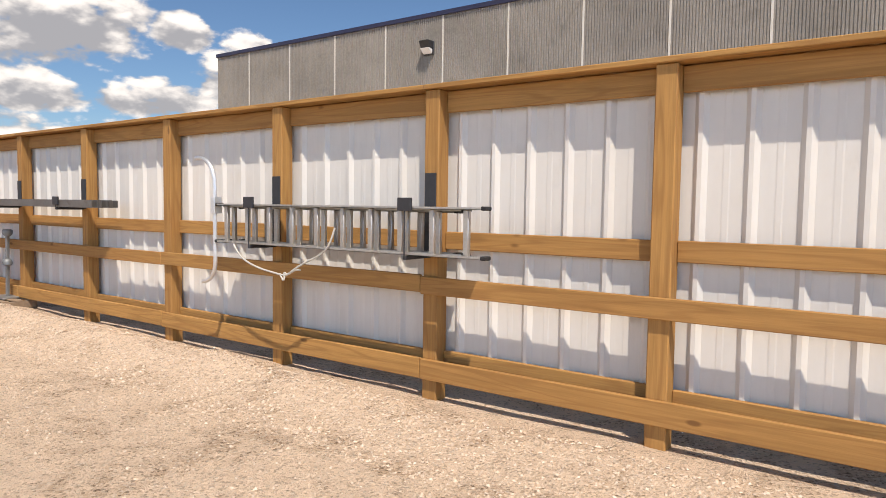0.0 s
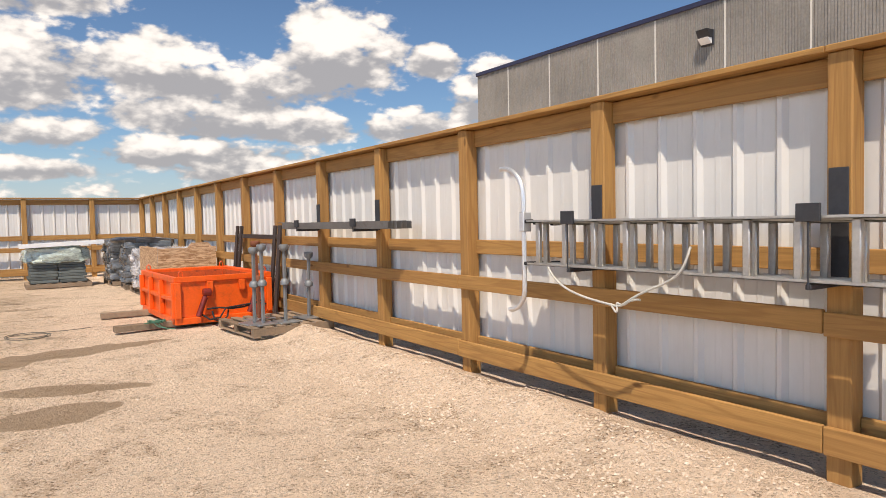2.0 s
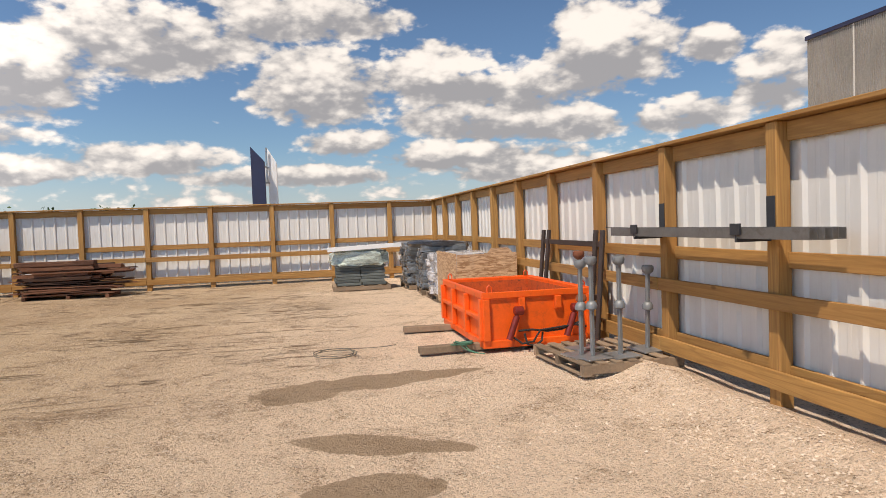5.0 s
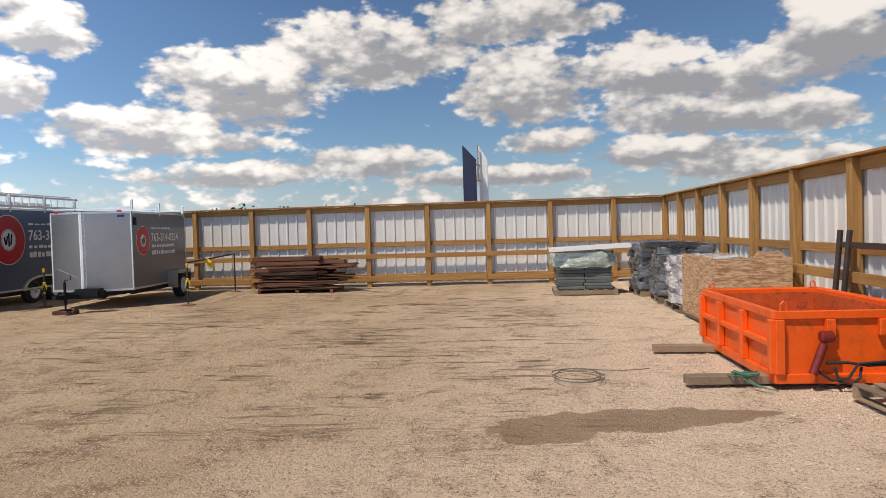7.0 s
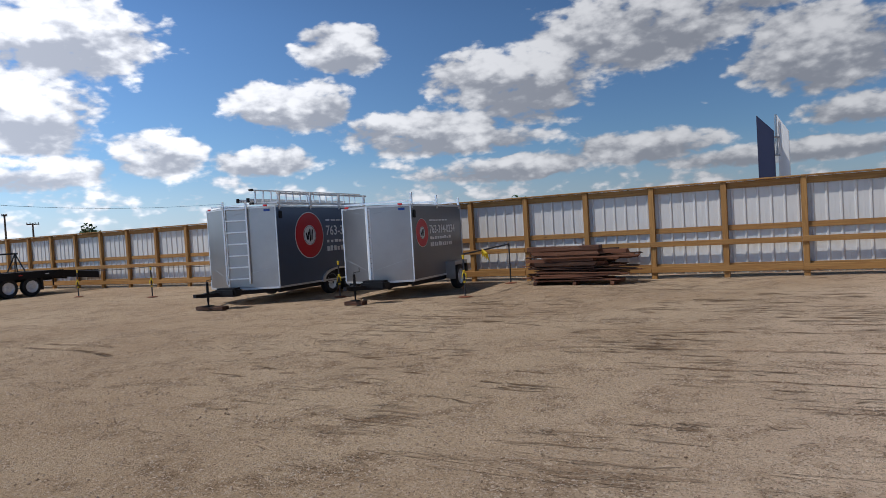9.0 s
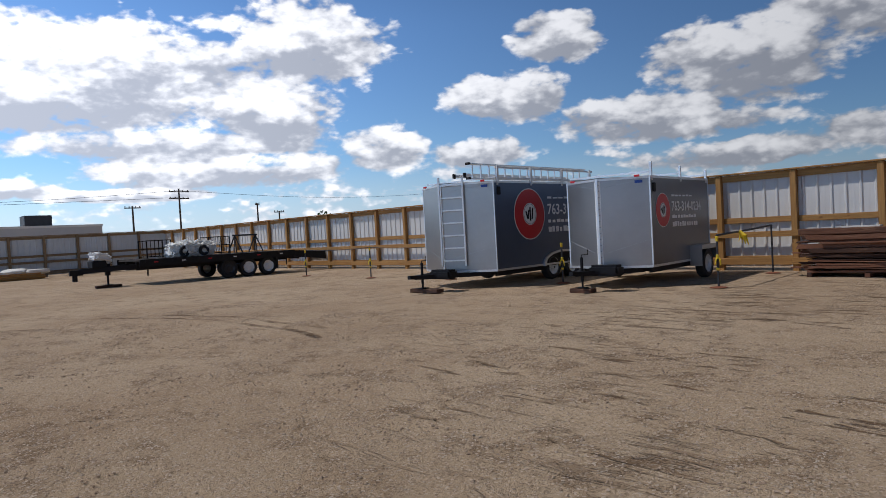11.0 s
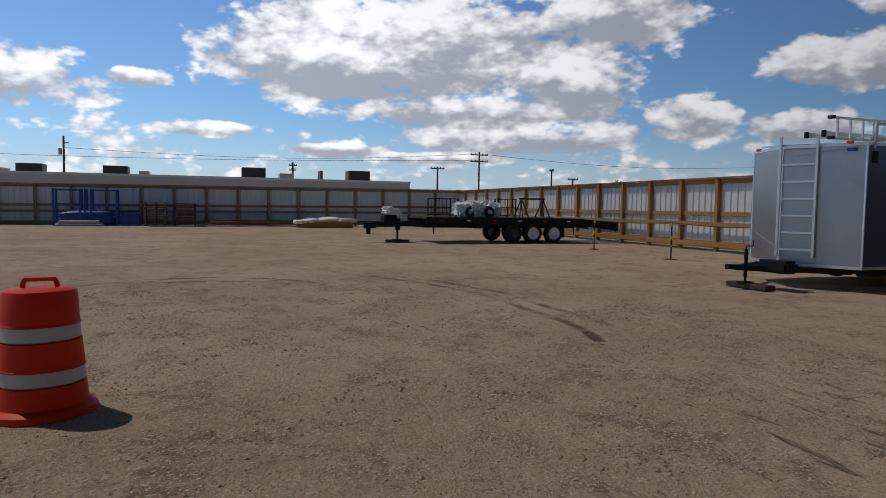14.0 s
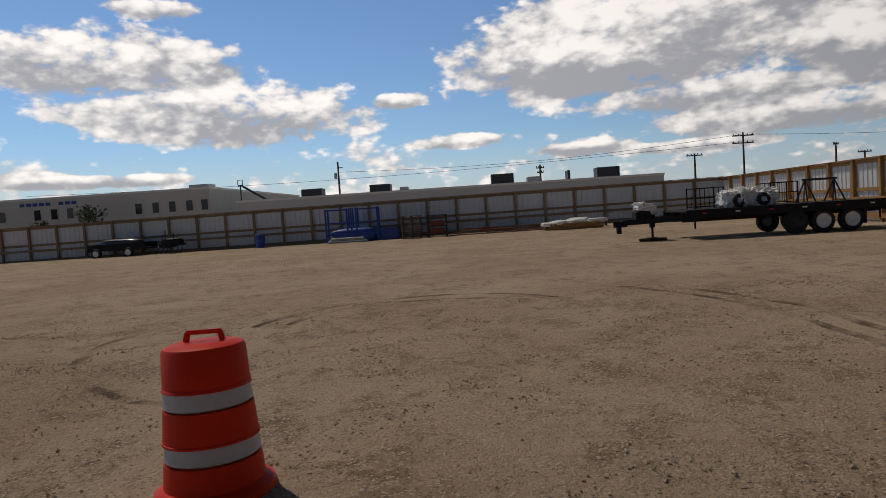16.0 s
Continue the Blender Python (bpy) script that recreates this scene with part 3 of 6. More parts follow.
# ---- concrete building behind the fence ----
def concrete_building():
    b = thing("concrete_building", pose(16.7, 23.5, 0), "large grey ribbed precast concrete building with dark blue roof trim", "building")
    y = 0.0
    for i in range(24):
        w = 1.98 if i == 0 else 2.31
        bm = bmesh.new()
        n = int(w / 0.077)
        s = (w - 0.03) / n
        # upright fins across the panel
        pts = []
        for k in range(n):
            a = y - 0.015 - k * s
            pts += [(0.0, a), (0.0, a - s * 0.5), (0.022, a - s * 0.58), (0.022, a - s * 0.92)]
        pts.append((0.0, y - w + 0.015))
        lo = [bm.verts.new((px, py, -0.3)) for px, py in pts]
        hi = [bm.verts.new((px, py, 7.38)) for px, py in pts]
        for k in range(len(pts) - 1):
            bm.faces.new((lo[k], lo[k + 1], hi[k + 1], hi[k]))
        part("wall_panel", bm, CONCRETE, b)
        bm = bmesh.new()
        box(bm, -0.008, 0.30, y - w - 0.028, y - w + 0.028, -0.3, 7.375)
        part("joint", bm, JOINT, b)
        y -= w
    bm = bmesh.new()
    box(bm, 0.03, 40, y, 0.0, -0.3, 7.37)
    part("wall_core", bm, CONCRETE, b)
    bm = bmesh.new()
    box(bm, -0.05, 40.05, y - 0.05, 0.05, 7.38, 7.52)
    rounded(bm, 0.01)
    part("roof_trim", bm, NAVY, b, "dark blue metal roof edge")


concrete_building()


# ---- on the concrete building ----
def wall_lamp():
    w = thing("wall_lamp", pose(16.7, 12.8, 6.42), "dark bronze wall pack lamp with frosted lens on concrete wall", "wall lamp")
    bm = bmesh.new()
    box(bm, -0.05, 0.0, -0.2, 0.2, -0.2, 0.22)
    vs = box(bm, -0.32, -0.05, -0.19, 0.19, 0.0, 0.22)
    vs[0].co.x += 0.12
    vs[2].co.x += 0.12
    rounded(bm, 0.015)
    part("housing", bm, DARK_STEEL, w)
    bm = bmesh.new()
    vs = box(bm, -0.27, -0.06, -0.165, 0.165, -0.16, -0.005)
    vs[0].co.x += 0.17
    vs[2].co.x += 0.17
    rounded(bm, 0.01)
    part("lens", bm, WHITE, w, "frosted glass lens")


wall_lamp()


# ---- things on the ladder side ----
def bracket(name_y, arm, z_top, z_arm, tip, label):
    """A dark steel hook bolted on a fence post; local -x reaches into the yard."""
    b = thing("wall_bracket", pose(3.99, name_y, 0), label, "bracket", "steel brackets on fence posts")
    bm = bmesh.new()
    box(bm, -0.012, -0.002, -0.055, 0.055, z_arm - 0.02, z_top)
    rounded(bm, 0.003)
    part("back_plate", bm, DARK_STEEL, b)
    bm = bmesh.new()
    box(bm, -arm, -0.012, -0.016, 0.016, z_arm - 0.03, z_arm)
    rounded(bm, 0.004)
    part("arm", bm, DARK_STEEL, b)
    bm = bmesh.new()
    box(bm, -arm - 0.005, -arm + 0.005, -0.006, 0.006, z_arm - 0.03, z_arm + tip - 0.09)
    box(bm, -arm - 0.012, -arm + 0.012, -0.065, 0.065, z_arm + tip - 0.10, z_arm + tip)
    rounded(bm, 0.003)
    part("stop_plate", bm, DARK_STEEL, b)


bracket(3.13, 0.33, 1.80, 1.16, 0.44, "dark steel ladder hook bolted on pine post")
bracket(4.96, 0.33, 1.80, 1.16, 0.44, "dark steel ladder hook bolted on pine post")
bracket(8.62, 0.35, 1.82, 1.464, 0.13, "dark steel hook carrying long conduit on pine post")
bracket(10.45, 0.35, 1.82, 1.464, 0.13, "dark steel hook carrying long conduit on pine post")


def ladder_section(name, x, y0, y1, z0, z1, label, shift=0.0):
    """Lies on its side along y: two rails and rungs between them."""
    lad = thing(name, pose(x, y0, z0), label, "ladder", "aluminium ladder sections on the fence")
    n = y1 - y0
    for z in (0.0, z1 - z0 - 0.03):
        bm = bmesh.new()
        box(bm, -0.04, 0.04, 0, n, z, z + 0.005)
        box(bm, -0.04, -0.034, 0, n, z, z + 0.02)
        box(bm, 0.034, 0.04, 0, n, z, z + 0.02)
        part("side_rail", bm, LADDER, lad)
    k = 0
    y = 0.16 + shift
    while y < n - 0.08:
        bm = bmesh.new()
        box(bm, -0.018, 0.018, -0.024, 0.024, 0.006, z1 - z0 - 0.03)
        rounded(bm, 0.006)
        ob = part("rung", bm, LADDER, lad, smooth=True)
        ob.matrix_basis = pose(0, y, 0)
        y += 0.305
        k += 1
    for y in (0.0, n):
        for z in (0.0, z1 - z0 - 0.03):
            bm = bmesh.new()
            box(bm, -0.043, 0.043, y - 0.022, y + 0.022, z - 0.004, z + 0.026)
            rounded(bm, 0.007)
            part("rubber_foot", bm, RUBBER, lad)
    return lad


ladder_section("extension_ladder", 3.715, 2.44, 5.47, 1.165, 1.545, "aluminium extension ladder hung flat on fence hooks")
ladder_section("extension_ladder", 3.81, 2.67, 5.46, 1.165, 1.53, "inner section of aluminium ladder hung on fence", 0.09)
ladder_section("extension_ladder", 3.90, 2.8, 5.35, 1.165, 1.52, "aluminium ladder section hung against the fence posts", 0.2)


def roof_hook():
    h = thing("ladder_stabiliser", pose(3.69, 5.50, 0), "bent aluminium ladder stand-off with curved ends", "ladder stand-off")
    bm = bmesh.new()
    pts = [(0, 0.0, 0.98), (0, 0.0, 1.70)]
    for k in range(1, 9):
        a = k / 8 * math.pi * 0.55
        pts.append((0, 0.26 * (1 - math.cos(a)), 1.72 + 0.26 * math.sin(a)))
    tube(bm, pts, 0.02, 8)
    part("upper_arm", bm, ALU, h, smooth=True)
    bm = bmesh.new()
    pts = [(0, 0.0, 0.98)]
    for k in range(1, 9):
        a = k / 8 * math.pi * 0.5
        pts.append((0, 0.2 * (1 - math.cos(a)), 0.97 - 0.2 * math.sin(a)))
    tube(bm, pts, 0.02, 8)
    part("lower_arm", bm, ALU, h, smooth=True)
    bm = bmesh.new()
    box(bm, -0.03, 0.06, -0.03, 0.03, 1.44, 1.60)
    rounded(bm, 0.006)
    part("clamp", bm, ALU, h)


roof_hook()


def rope(name, pts, r, material, label, kind_name="rope", loops=1):
    c = bpy.data.curves.new(name, "CURVE")
    c.dimensions, c.bevel_depth, c.bevel_resolution, c.resolution_u = "3D", r, 2, 8
    sp = c.splines.new("NURBS")
    sp.points.add(len(pts) - 1)
    for p, q in zip(sp.points, pts):
        p.co = (*q, 1)
    sp.use_endpoint_u, sp.order_u = True, 4
    c.materials.append(material)
    return tagged(new(name, c), label, kind_name)


CORD = coat("pale_cord", (0.50, 0.48, 0.43), 0.8, 0.0, 0.2, 6.0, 60.0, 0.3, 150.0)
rope("rope", [(3.67, 5.19, 1.16), (3.66, 5.11, 1.05), (3.66, 4.88, 0.96), (3.65, 4.57, 0.93), (3.65, 4.44, 0.91), (3.65, 4.39, 0.95), (3.65, 4.21, 1.05), (3.66, 3.95, 1.14), (3.66, 3.90, 1.25), (3.68, 3.88, 1.35)], 0.009, CORD, "pale cord slung under the ladder")
rope("rope", [(3.65, 4.52, 0.93), (3.64, 4.48, 0.88), (3.64, 4.44, 0.86), (3.65, 4.48, 0.97), (3.65, 4.41, 0.90), (3.65, 4.35, 0.98), (3.65, 4.26, 0.98)], 0.008, CORD, "knot of pale cord under the ladder")


def conduit_bundle():
    b = thing("steel_channel", pose(3.66, 7.72, 1.465), "long dull grey steel channels laid side by side on two hooks", "steel channel")
    for i, (l, y0) in enumerate(((3.30, 0.06), (3.36, 0.0), (3.22, 0.12), (3.30, 0.05))):
        bm = bmesh.new()
        dx = 0.035 + 0.078 * i
        box(bm, dx - 0.036, dx + 0.036, y0, y0 + l, 0.0, 0.005)
        box(bm, dx - 0.036, dx - 0.031, y0, y0 + l, 0.0055, 0.092)
        box(bm, dx + 0.031, dx + 0.036, y0, y0 + l, 0.0055, 0.088)
        part("channel", bm, DULL_STEEL, b)
    bm = bmesh.new()
    vs = box(bm, 0.0, 0.27, 3.12, 3.52, 0.093, 0.103)
    for v in vs:
        v.co.z += 0.02 * (v.co.y > 3.7) - 0.02 * (v.co.x > 0.1)
    part("torn_end", bm, DULL_STEEL, b, "ragged bent metal end")


DULL_STEEL = coat("dull_grey_steel", (0.155, 0.145, 0.135), 0.6, 0.35, 0.25, 3.0, 30.0, 0.12, 80.0, tint=(0.10, 0.07, 0.05, 0.5))
conduit_bundle()


def pallet_at(name, m, label, group="", w=1.2, d=1.0, mat=None):
    p = thing(name, m, label, "pallet", group)
    mat = mat or OLDWOOD
    for k in range(7):
        bm = bmesh.new()
        x = k * (w - 0.1) / 6
        box(bm, x, x + 0.1, 0, d, 0.115, 0.135)
        rounded(bm, 0.003)
        part("top_board", bm, mat, p)
    for y in (0, d / 2 - 0.04, d - 0.08):
        bm = bmesh.new()
        box(bm, 0, w, y, y + 0.08, 0.02, 0.114)
        part("stringer", bm, mat, p)
    for k in range(3):
        bm = bmesh.new()
        x = k * (w - 0.1) / 2
        box(bm, x, x + 0.1, 0, d, 0.0, 0.019)
        part("bottom_board", bm, mat, p)
    return p


pallet_at("pallet", pose(2.86, 10.12, 0.01, 0, 0, 4), "weathered wooden pallet carrying steel roof posts", w=1.22, d=1.35)


def flag_stand(x, y, z, h, material, lab, tilt=0.0):
    """A steel stand: square post with splice plate, on a flat base."""
    s = thing("steel_stand", pose(x, y, z, tilt, 0, 12), lab, "steel stand", "steel stands on the pallet")
    bm = bmesh.new()
    box(bm, -0.17, 0.17, -0.17, 0.17, 0, 0.02)
    rounded(bm, 0.004)
    part("base_plate", bm, STEEL, s)
    bm = bmesh.new()
    box(bm, -0.02, 0.02, -0.02, 0.02, 0.02, h)
    rounded(bm, 0.004)
    part("post", bm, material, s)
    bm = bmesh.new()
    lathe(bm, ((0.03, h * 0.5), (0.062, h * 0.5 + 0.015), (0.066, h * 0.5 + 0.05), (0.05, h * 0.5 + 0.085), (0.03, h * 0.5 + 0.10)), 14)
    part("collar", bm, material, s, smooth=True)
    bm = bmesh.new()
    lathe(bm, ((0.03, h - 0.04), (0.06, h - 0.015), (0.07, h + 0.02), (0.066, h + 0.05), (0.05, h + 0.06)), 14)
    part("head", bm, material, s, smooth=True)


GREYPAINT = coat("grey_galvanised_post", (0.22, 0.23, 0.235), 0.55, 0.4, 0.15, 3.0, 30.0, 0.1, 80.0)
flag_stand(3.10, 10.42, 0.146, 1.06, GREYPAINT, "grey galvanised steel stand on the pallet")
flag_stand(3.42, 10.40, 0.146, 1.05, GREYPAINT, "grey galvanised steel stand with collar on the pallet")
flag_stand(3.02, 10.55, 0.146, 1.02, GREYPAINT, "grey galvanised steel stand on the pallet", 1)
flag_stand(3.86, 10.62, 0.146, 0.92, GREYPAINT, "short grey steel stand at the pallet edge", 2)
flag_stand(3.22, 10.95, 0.146, 1.10, RUST, "rust-red steel stand on the pallet", -3)


def dark_rack():
    r = thing("steel_rack", pose(3.92, 11.92, 0.0, 0, 0, 90), "dark brown steel racking uprights and crossbar leaning on the fence", "rack")
    for x, tx in ((-0.14, -0.04), (0.10, 0.18), (1.98, 2.02), (2.20, 2.27)):
        bm = bmesh.new()
        beam(bm, (x, 0.17, 0.0), (tx, 0.0, 1.52), 0.06, 0.05)
        rounded(bm, 0.005)
        part("upright", bm, RACKBROWN, r)
    for z, y in ((1.33, 0.005), (0.62, 0.085)):
        bm = bmesh.new()
        beam(bm, (-0.05, y, z), (2.3, y, z), 0.035, 0.075)
        rounded(bm, 0.005)
        part("crossbar", bm, RACKBROWN, r)


RACKBROWN = coat("dark_brown_steel", (0.05, 0.034, 0.028), 0.6, 0.2, 0.35, 3.0, 30.0, 0.12, 80.0, tint=(0.10, 0.045, 0.025, 0.6))
dark_rack()


# ---- orange dump body ----
def dump_body():
    x0, x1, y0, y1, zb, zt = 0.0, 1.45, 0.0, 2.38, 0.10, 0.76
    d = thing("dump_body", pose(2.27, 11.92, 0, 0, 0, 1), "bright orange steel dump truck bed with rusty inside, lying on planks", "dump bed")
    bm = bmesh.new()
    box(bm, x0 + 0.04, x1 - 0.04, y0 + 0.04, y1 - 0.04, zb, zb + 0.05)
    part("floor_plate", bm, ORANGE_IN, d)
    for nm, a in (("near_wall", (x0, x1, y0, y0 + 0.05)), ("far_wall", (x0, x1, y1 - 0.05, y1))):
        bm = bmesh.new()
        box(bm, *a, zb, zt)
        rounded(bm, 0.006)
        part(nm, bm, ORANGE, d)
    for nm, a in (("side_wall", (x0, x0 + 0.05)), ("side_wall", (x1 - 0.05, x1))):
        bm = bmesh.new()
        box(bm, *a, y0 + 0.052, y1 - 0.052, zb, zt)
        rounded(bm, 0.006)
        part(nm, bm, ORANGE, d)
    # rusty lining, a few millimetres proud of the walls
    bm = bmesh.new()
    box(bm, x0 + 0.05, x0 + 0.056, y0 + 0.06, y1 - 0.06, zb + 0.05, zt - 0.05)
    box(bm, x1 - 0.056, x1 - 0.05, y0 + 0.06, y1 - 0.06, zb + 0.05, zt - 0.05)
    box(bm, x0 + 0.06, x1 - 0.06, y1 - 0.056, y1 - 0.05, zb + 0.05, zt - 0.05)
    box(bm, x0 + 0.06, x1 - 0.06, y0 + 0.05, y0 + 0.056, zb + 0.05, zt - 0.05)
    part("lining", bm, ORANGE_IN, d, "rust-stained inner lining")
    # top rim and bottom rail all round
    for z, h, o, nm in ((zt - 0.075, 0.085, 0.035, "top_rim"), (zb - 0.06, 0.10, 0.035, "bottom_rail")):
        for a in ((x0 - o, x1 + o, y0 - o, y0 + 0.0), (x0 - o, x1 + o, y1 - 0.0, y1 + o), (x0 - o, x0 - 0.0, y0 + 0.002, y1 - 0.002), (x1 + 0.0, x1 + o, y0 + 0.002, y1 - 0.002)):
            bm = bmesh.new()
            box(bm, *a, z, z + h)
            rounded(bm, 0.008)
            part(nm, bm, ORANGE, d)
    # ribs on the long side towards the yard
    for y in (-0.033, 0.78, 1.58, y1 - 0.06):
        bm = bmesh.new()
        box(bm, x0 - 0.075, x0 - 0.002, y, y + 0.09, zb + 0.04, zt - 0.076)
        rounded(bm, 0.008)
        part("rib", bm, ORANGE, d)
    bm = bmesh.new()
    vs = box(bm, x0 - 0.06, x0 - 0.001, 0.06, y1 - 0.06, 0.40, 0.46)
    rounded(bm, 0.008)
    part("side_stiffener", bm, ORANGE, d)
    # posts on the short side towards the walker
    for x in (-0.033, 0.45, 0.95, x1 - 0.06):
        bm = bmesh.new()
        box(bm, x, x + 0.09, y0 - 0.07, y0 - 0.002, zb + 0.04 if x in (-0.033, x1 - 0.06) else zt - 0.24, zt - 0.076)
        rounded(bm, 0.008)
        part("end_post", bm, ORANGE, d)
    for x in (0.05, x1 - 0.1):
        for y in (0.03, y1 - 0.03):
            bm = bmesh.new()
            tube(bm, [(x, y, zt), (x, y, zt + 0.07), (x + 0.03, y, zt + 0.10), (x + 0.06, y, zt + 0.07), (x + 0.06, y, zt)], 0.01, 6)
            part("lifting_ring", bm, ORANGE, d)
    for x, sgn in ((0.33, -1), (1.12, 1)):
        bm = bmesh.new()
        a = Vector((x + 0.10, y0 - 0.10, 0.52))
        b = Vector((x - 0.05, y0 - 0.14, 0.16))
        tube(bm, [a, a.lerp(b, 0.25)], 0.028, 10)
        tube(bm, [a.lerp(b, 0.2), b], 0.043, 12)
        cyl = part("lift_cylinder", bm, RUST_RED, d, "dark red hydraulic cylinder", smooth=True)
        bm = bmesh.new()
        lathe(bm, ((0.05, -0.06), (0.06, -0.05), (0.06, 0.05), (0.05, 0.06)), 12, pose(a.x, a.y, a.z, 0, 90, 0))
        part("pin", bm, RUST_RED, cyl)
    for pts in ([(0.32, -0.12, 0.20), (0.45, -0.16, 0.10), (0.60, -0.16, 0.12), (0.70, -0.15, 0.26), (0.95, -0.15, 0.28), (1.2, -0.14, 0.30), (1.35, -0.12, 0.26)], [(0.42, -0.10, 0.26), (0.6, -0.13, 0.27), (0.8, -0.14, 0.24), (1.0, -0.13, 0.25), (1.3, -0.12, 0.34)], [(0.5, -0.1, 0.22), (0.52, -0.15, 0.09), (0.62, -0.16, 0.06), (0.72, -0.14, 0.12), (0.75, -0.1, 0.22)]):
        bm = bmesh.new()
        tube(bm, pts, 0.014, 8)
        part("hose", bm, RUBBER, d, "black hydraulic hose", smooth=True)


RUST_RED = coat("dark_red_oily_paint", (0.19, 0.018, 0.012), 0.45, 0.1, 0.3, 4.0, 20.0, 0.15, 60.0, tint=(0.06, 0.02, 0.015, 0.6))
dump_body()


def plank(x, y, z, l, w, h, rz, label, material):
    bm = bmesh.new()
    box(bm, 0, l, -w / 2, w / 2, 0, h)
    rounded(bm, 0.006)
    return solid("timber", bm, material, pose(x, y, z, 0, 0, rz), label, "timber", "timbers under the dump bed")


plank(1.46, 13.93, 0.0, 1.9, 0.14, 0.09, -2, "weathered grey-brown timber under the orange dump bed", OLDWOOD)
plank(1.42, 12.10, 0.0, 1.9, 0.15, 0.09, 3, "weathered grey-brown timber under the orange dump bed", OLDWOOD)
GREEN = coat("green_cord", (0.06, 0.17, 0.11), 0.7, 0.0, 0.2, 6.0, 60.0, 0.2, 150.0)
rnd = random.Random(4)
for k in range(2):
    rope("rope", [(1.98 + 0.16 * math.cos(a * 1.3 + k) + rnd.uniform(-0.06, 0.06), 12.03 + 0.10 * math.sin(a * 1.7) + rnd.uniform(-0.05, 0.05), 0.10 + rnd.uniform(-0.02, 0.06)) for a in range(14)] + [(2.0, 11.9, 0.02), (2.2, 11.7, 0.02)], 0.007, GREEN, "tangle of green cord on a timber")
WIRE = coat("dull_wire", (0.16, 0.14, 0.11), 0.7, 0.3, 0.2, 6.0, 60.0, 0.2, 150.0)
rope("wire_coil", [(0.35 + (0.3 + 0.05 * math.sin(a * 2.3)) * math.cos(a * 0.9), 12.45 + 0.35 * math.sin(a * 0.9) + 0.1 * math.sin(a * 0.31), 0.02) for a in range(24)] + [(0.9, 12.6, 0.02), (1.2, 12.8, 0.02)], 0.005, WIRE, "loose loops of thin wire lying on the ground", "wire")


# ---- crate, wrapped pallets and lumber in the corner ----
def osb_material():
    m = bpy.data.materials.new("oriented_strand_board")
    m.use_nodes = True
    t = m.node_tree
    t.nodes.clear()
    g = Nodes(t)
    co = g.n("ShaderNodeTexCoord").outputs["Object"]
    f = 0.0
    for k, (sc, rot, wt) in enumerate((((9, 9, 48), (0.5, 0.5, 0.0), 0.36), ((10, 10, 50), (-0.8, -0.8, 0.0), 0.34), ((9, 9, 44), (1.35, 1.35, 0.0), 0.30))):
        v = g.n("ShaderNodeMapping", {"Vector": co, "Scale": sc, "Rotation": rot, "Location": (3.1 * k, 1.7 * k, 0)}).outputs[0]
        cell = g.n("ShaderNodeTexVoronoi", {"Vector": v, "Scale": 1.0, "Randomness": 1.0}, feature="F1").outputs["Color"]
        f = g.math("MULTIPLY_ADD", g.n("ShaderNodeSeparateColor", {0: cell}).outputs[0], wt, f)
    f = g.math("MULTIPLY_ADD", g.math("SUBTRACT", g.noise(co, 90.0, 3.0, 0.6), 0.5), 0.25, f)
    col = g.mix(g.ramp(f, 0.2, 0.8), (0.30, 0.155, 0.07, 1), (0.62, 0.41, 0.24, 1))
    age = g.noise(co, 2.2, 4.0, 0.6)
    col = g.mix(g.math("MULTIPLY", g.ramp(age, 0.45, 0.75), 0.35), col, (0.40, 0.29, 0.20, 1))
    bp = g.n("ShaderNodeBump", {"Strength": 0.3, "Distance": 0.005, "Height": f}).outputs[0]
    bs = g.n("ShaderNodeBsdfPrincipled", {"Base Color": col, "Roughness": 0.75, "Normal": bp})
    t.links.new(bs.outputs[0], g.n("ShaderNodeOutputMaterial").inputs[0])
    return m


OSB = osb_material()


def osb_crate():
    c = thing("osb_crate", pose(2.72, 15.6, 0), "open crate of rough oriented strand board panels with broken top edge", "crate")
    def sheet(nm, ax, a0, a1, off, top):
        bm = bmesh.new()
        n = 14
        lo, hi = [], []
        for t in (0.0, 0.016):
            for i in range(n + 1):
                s = a0 + (a1 - a0) * i / n
                z = top + 0.02 * noise.noise(Vector((s * 5, off, 1))) + (0.10 if 0.55 < i / n < 0.9 and ax == "x" else 0)
                p = (s, off + t) if ax == "x" else (off + t, s)
                lo.append(bm.verts.new((*p, 0.06)))
                hi.append(bm.verts.new((*p, z)))
        k = n + 1
        for i in range(n):
            bm.faces.new((lo[i], lo[i + 1], hi[i + 1], hi[i]))
            bm.faces.new((lo[k + i], hi[k + i], hi[k + i + 1], lo[k + i + 1]))
            bm.faces.new((hi[i], hi[i + 1], hi[k + i + 1], hi[k + i]))
            bm.faces.new((lo[i], lo[k + i], lo[k + i + 1], lo[i + 1]))
        for i in (0, n):
            bm.faces.new((lo[i], hi[i], hi[k + i], lo[k + i]))
        part(nm, bm, OSB, c)
    sheet("front_panel", "x", 0.0, 1.15, 0.0, 1.10)
    sheet("side_panel", "y", 0.02, 1.9, -0.02, 1.12)
    sheet("side_panel", "y", 0.02, 1.9, 1.13, 1.05)
    bm = bmesh.new()
    box(bm, -0.02, 1.15, 0.02, 1.9, 0.02, 0.075)
    rounded(bm, 0.005)
    part("base", bm, OLDWOOD, c)


osb_crate()


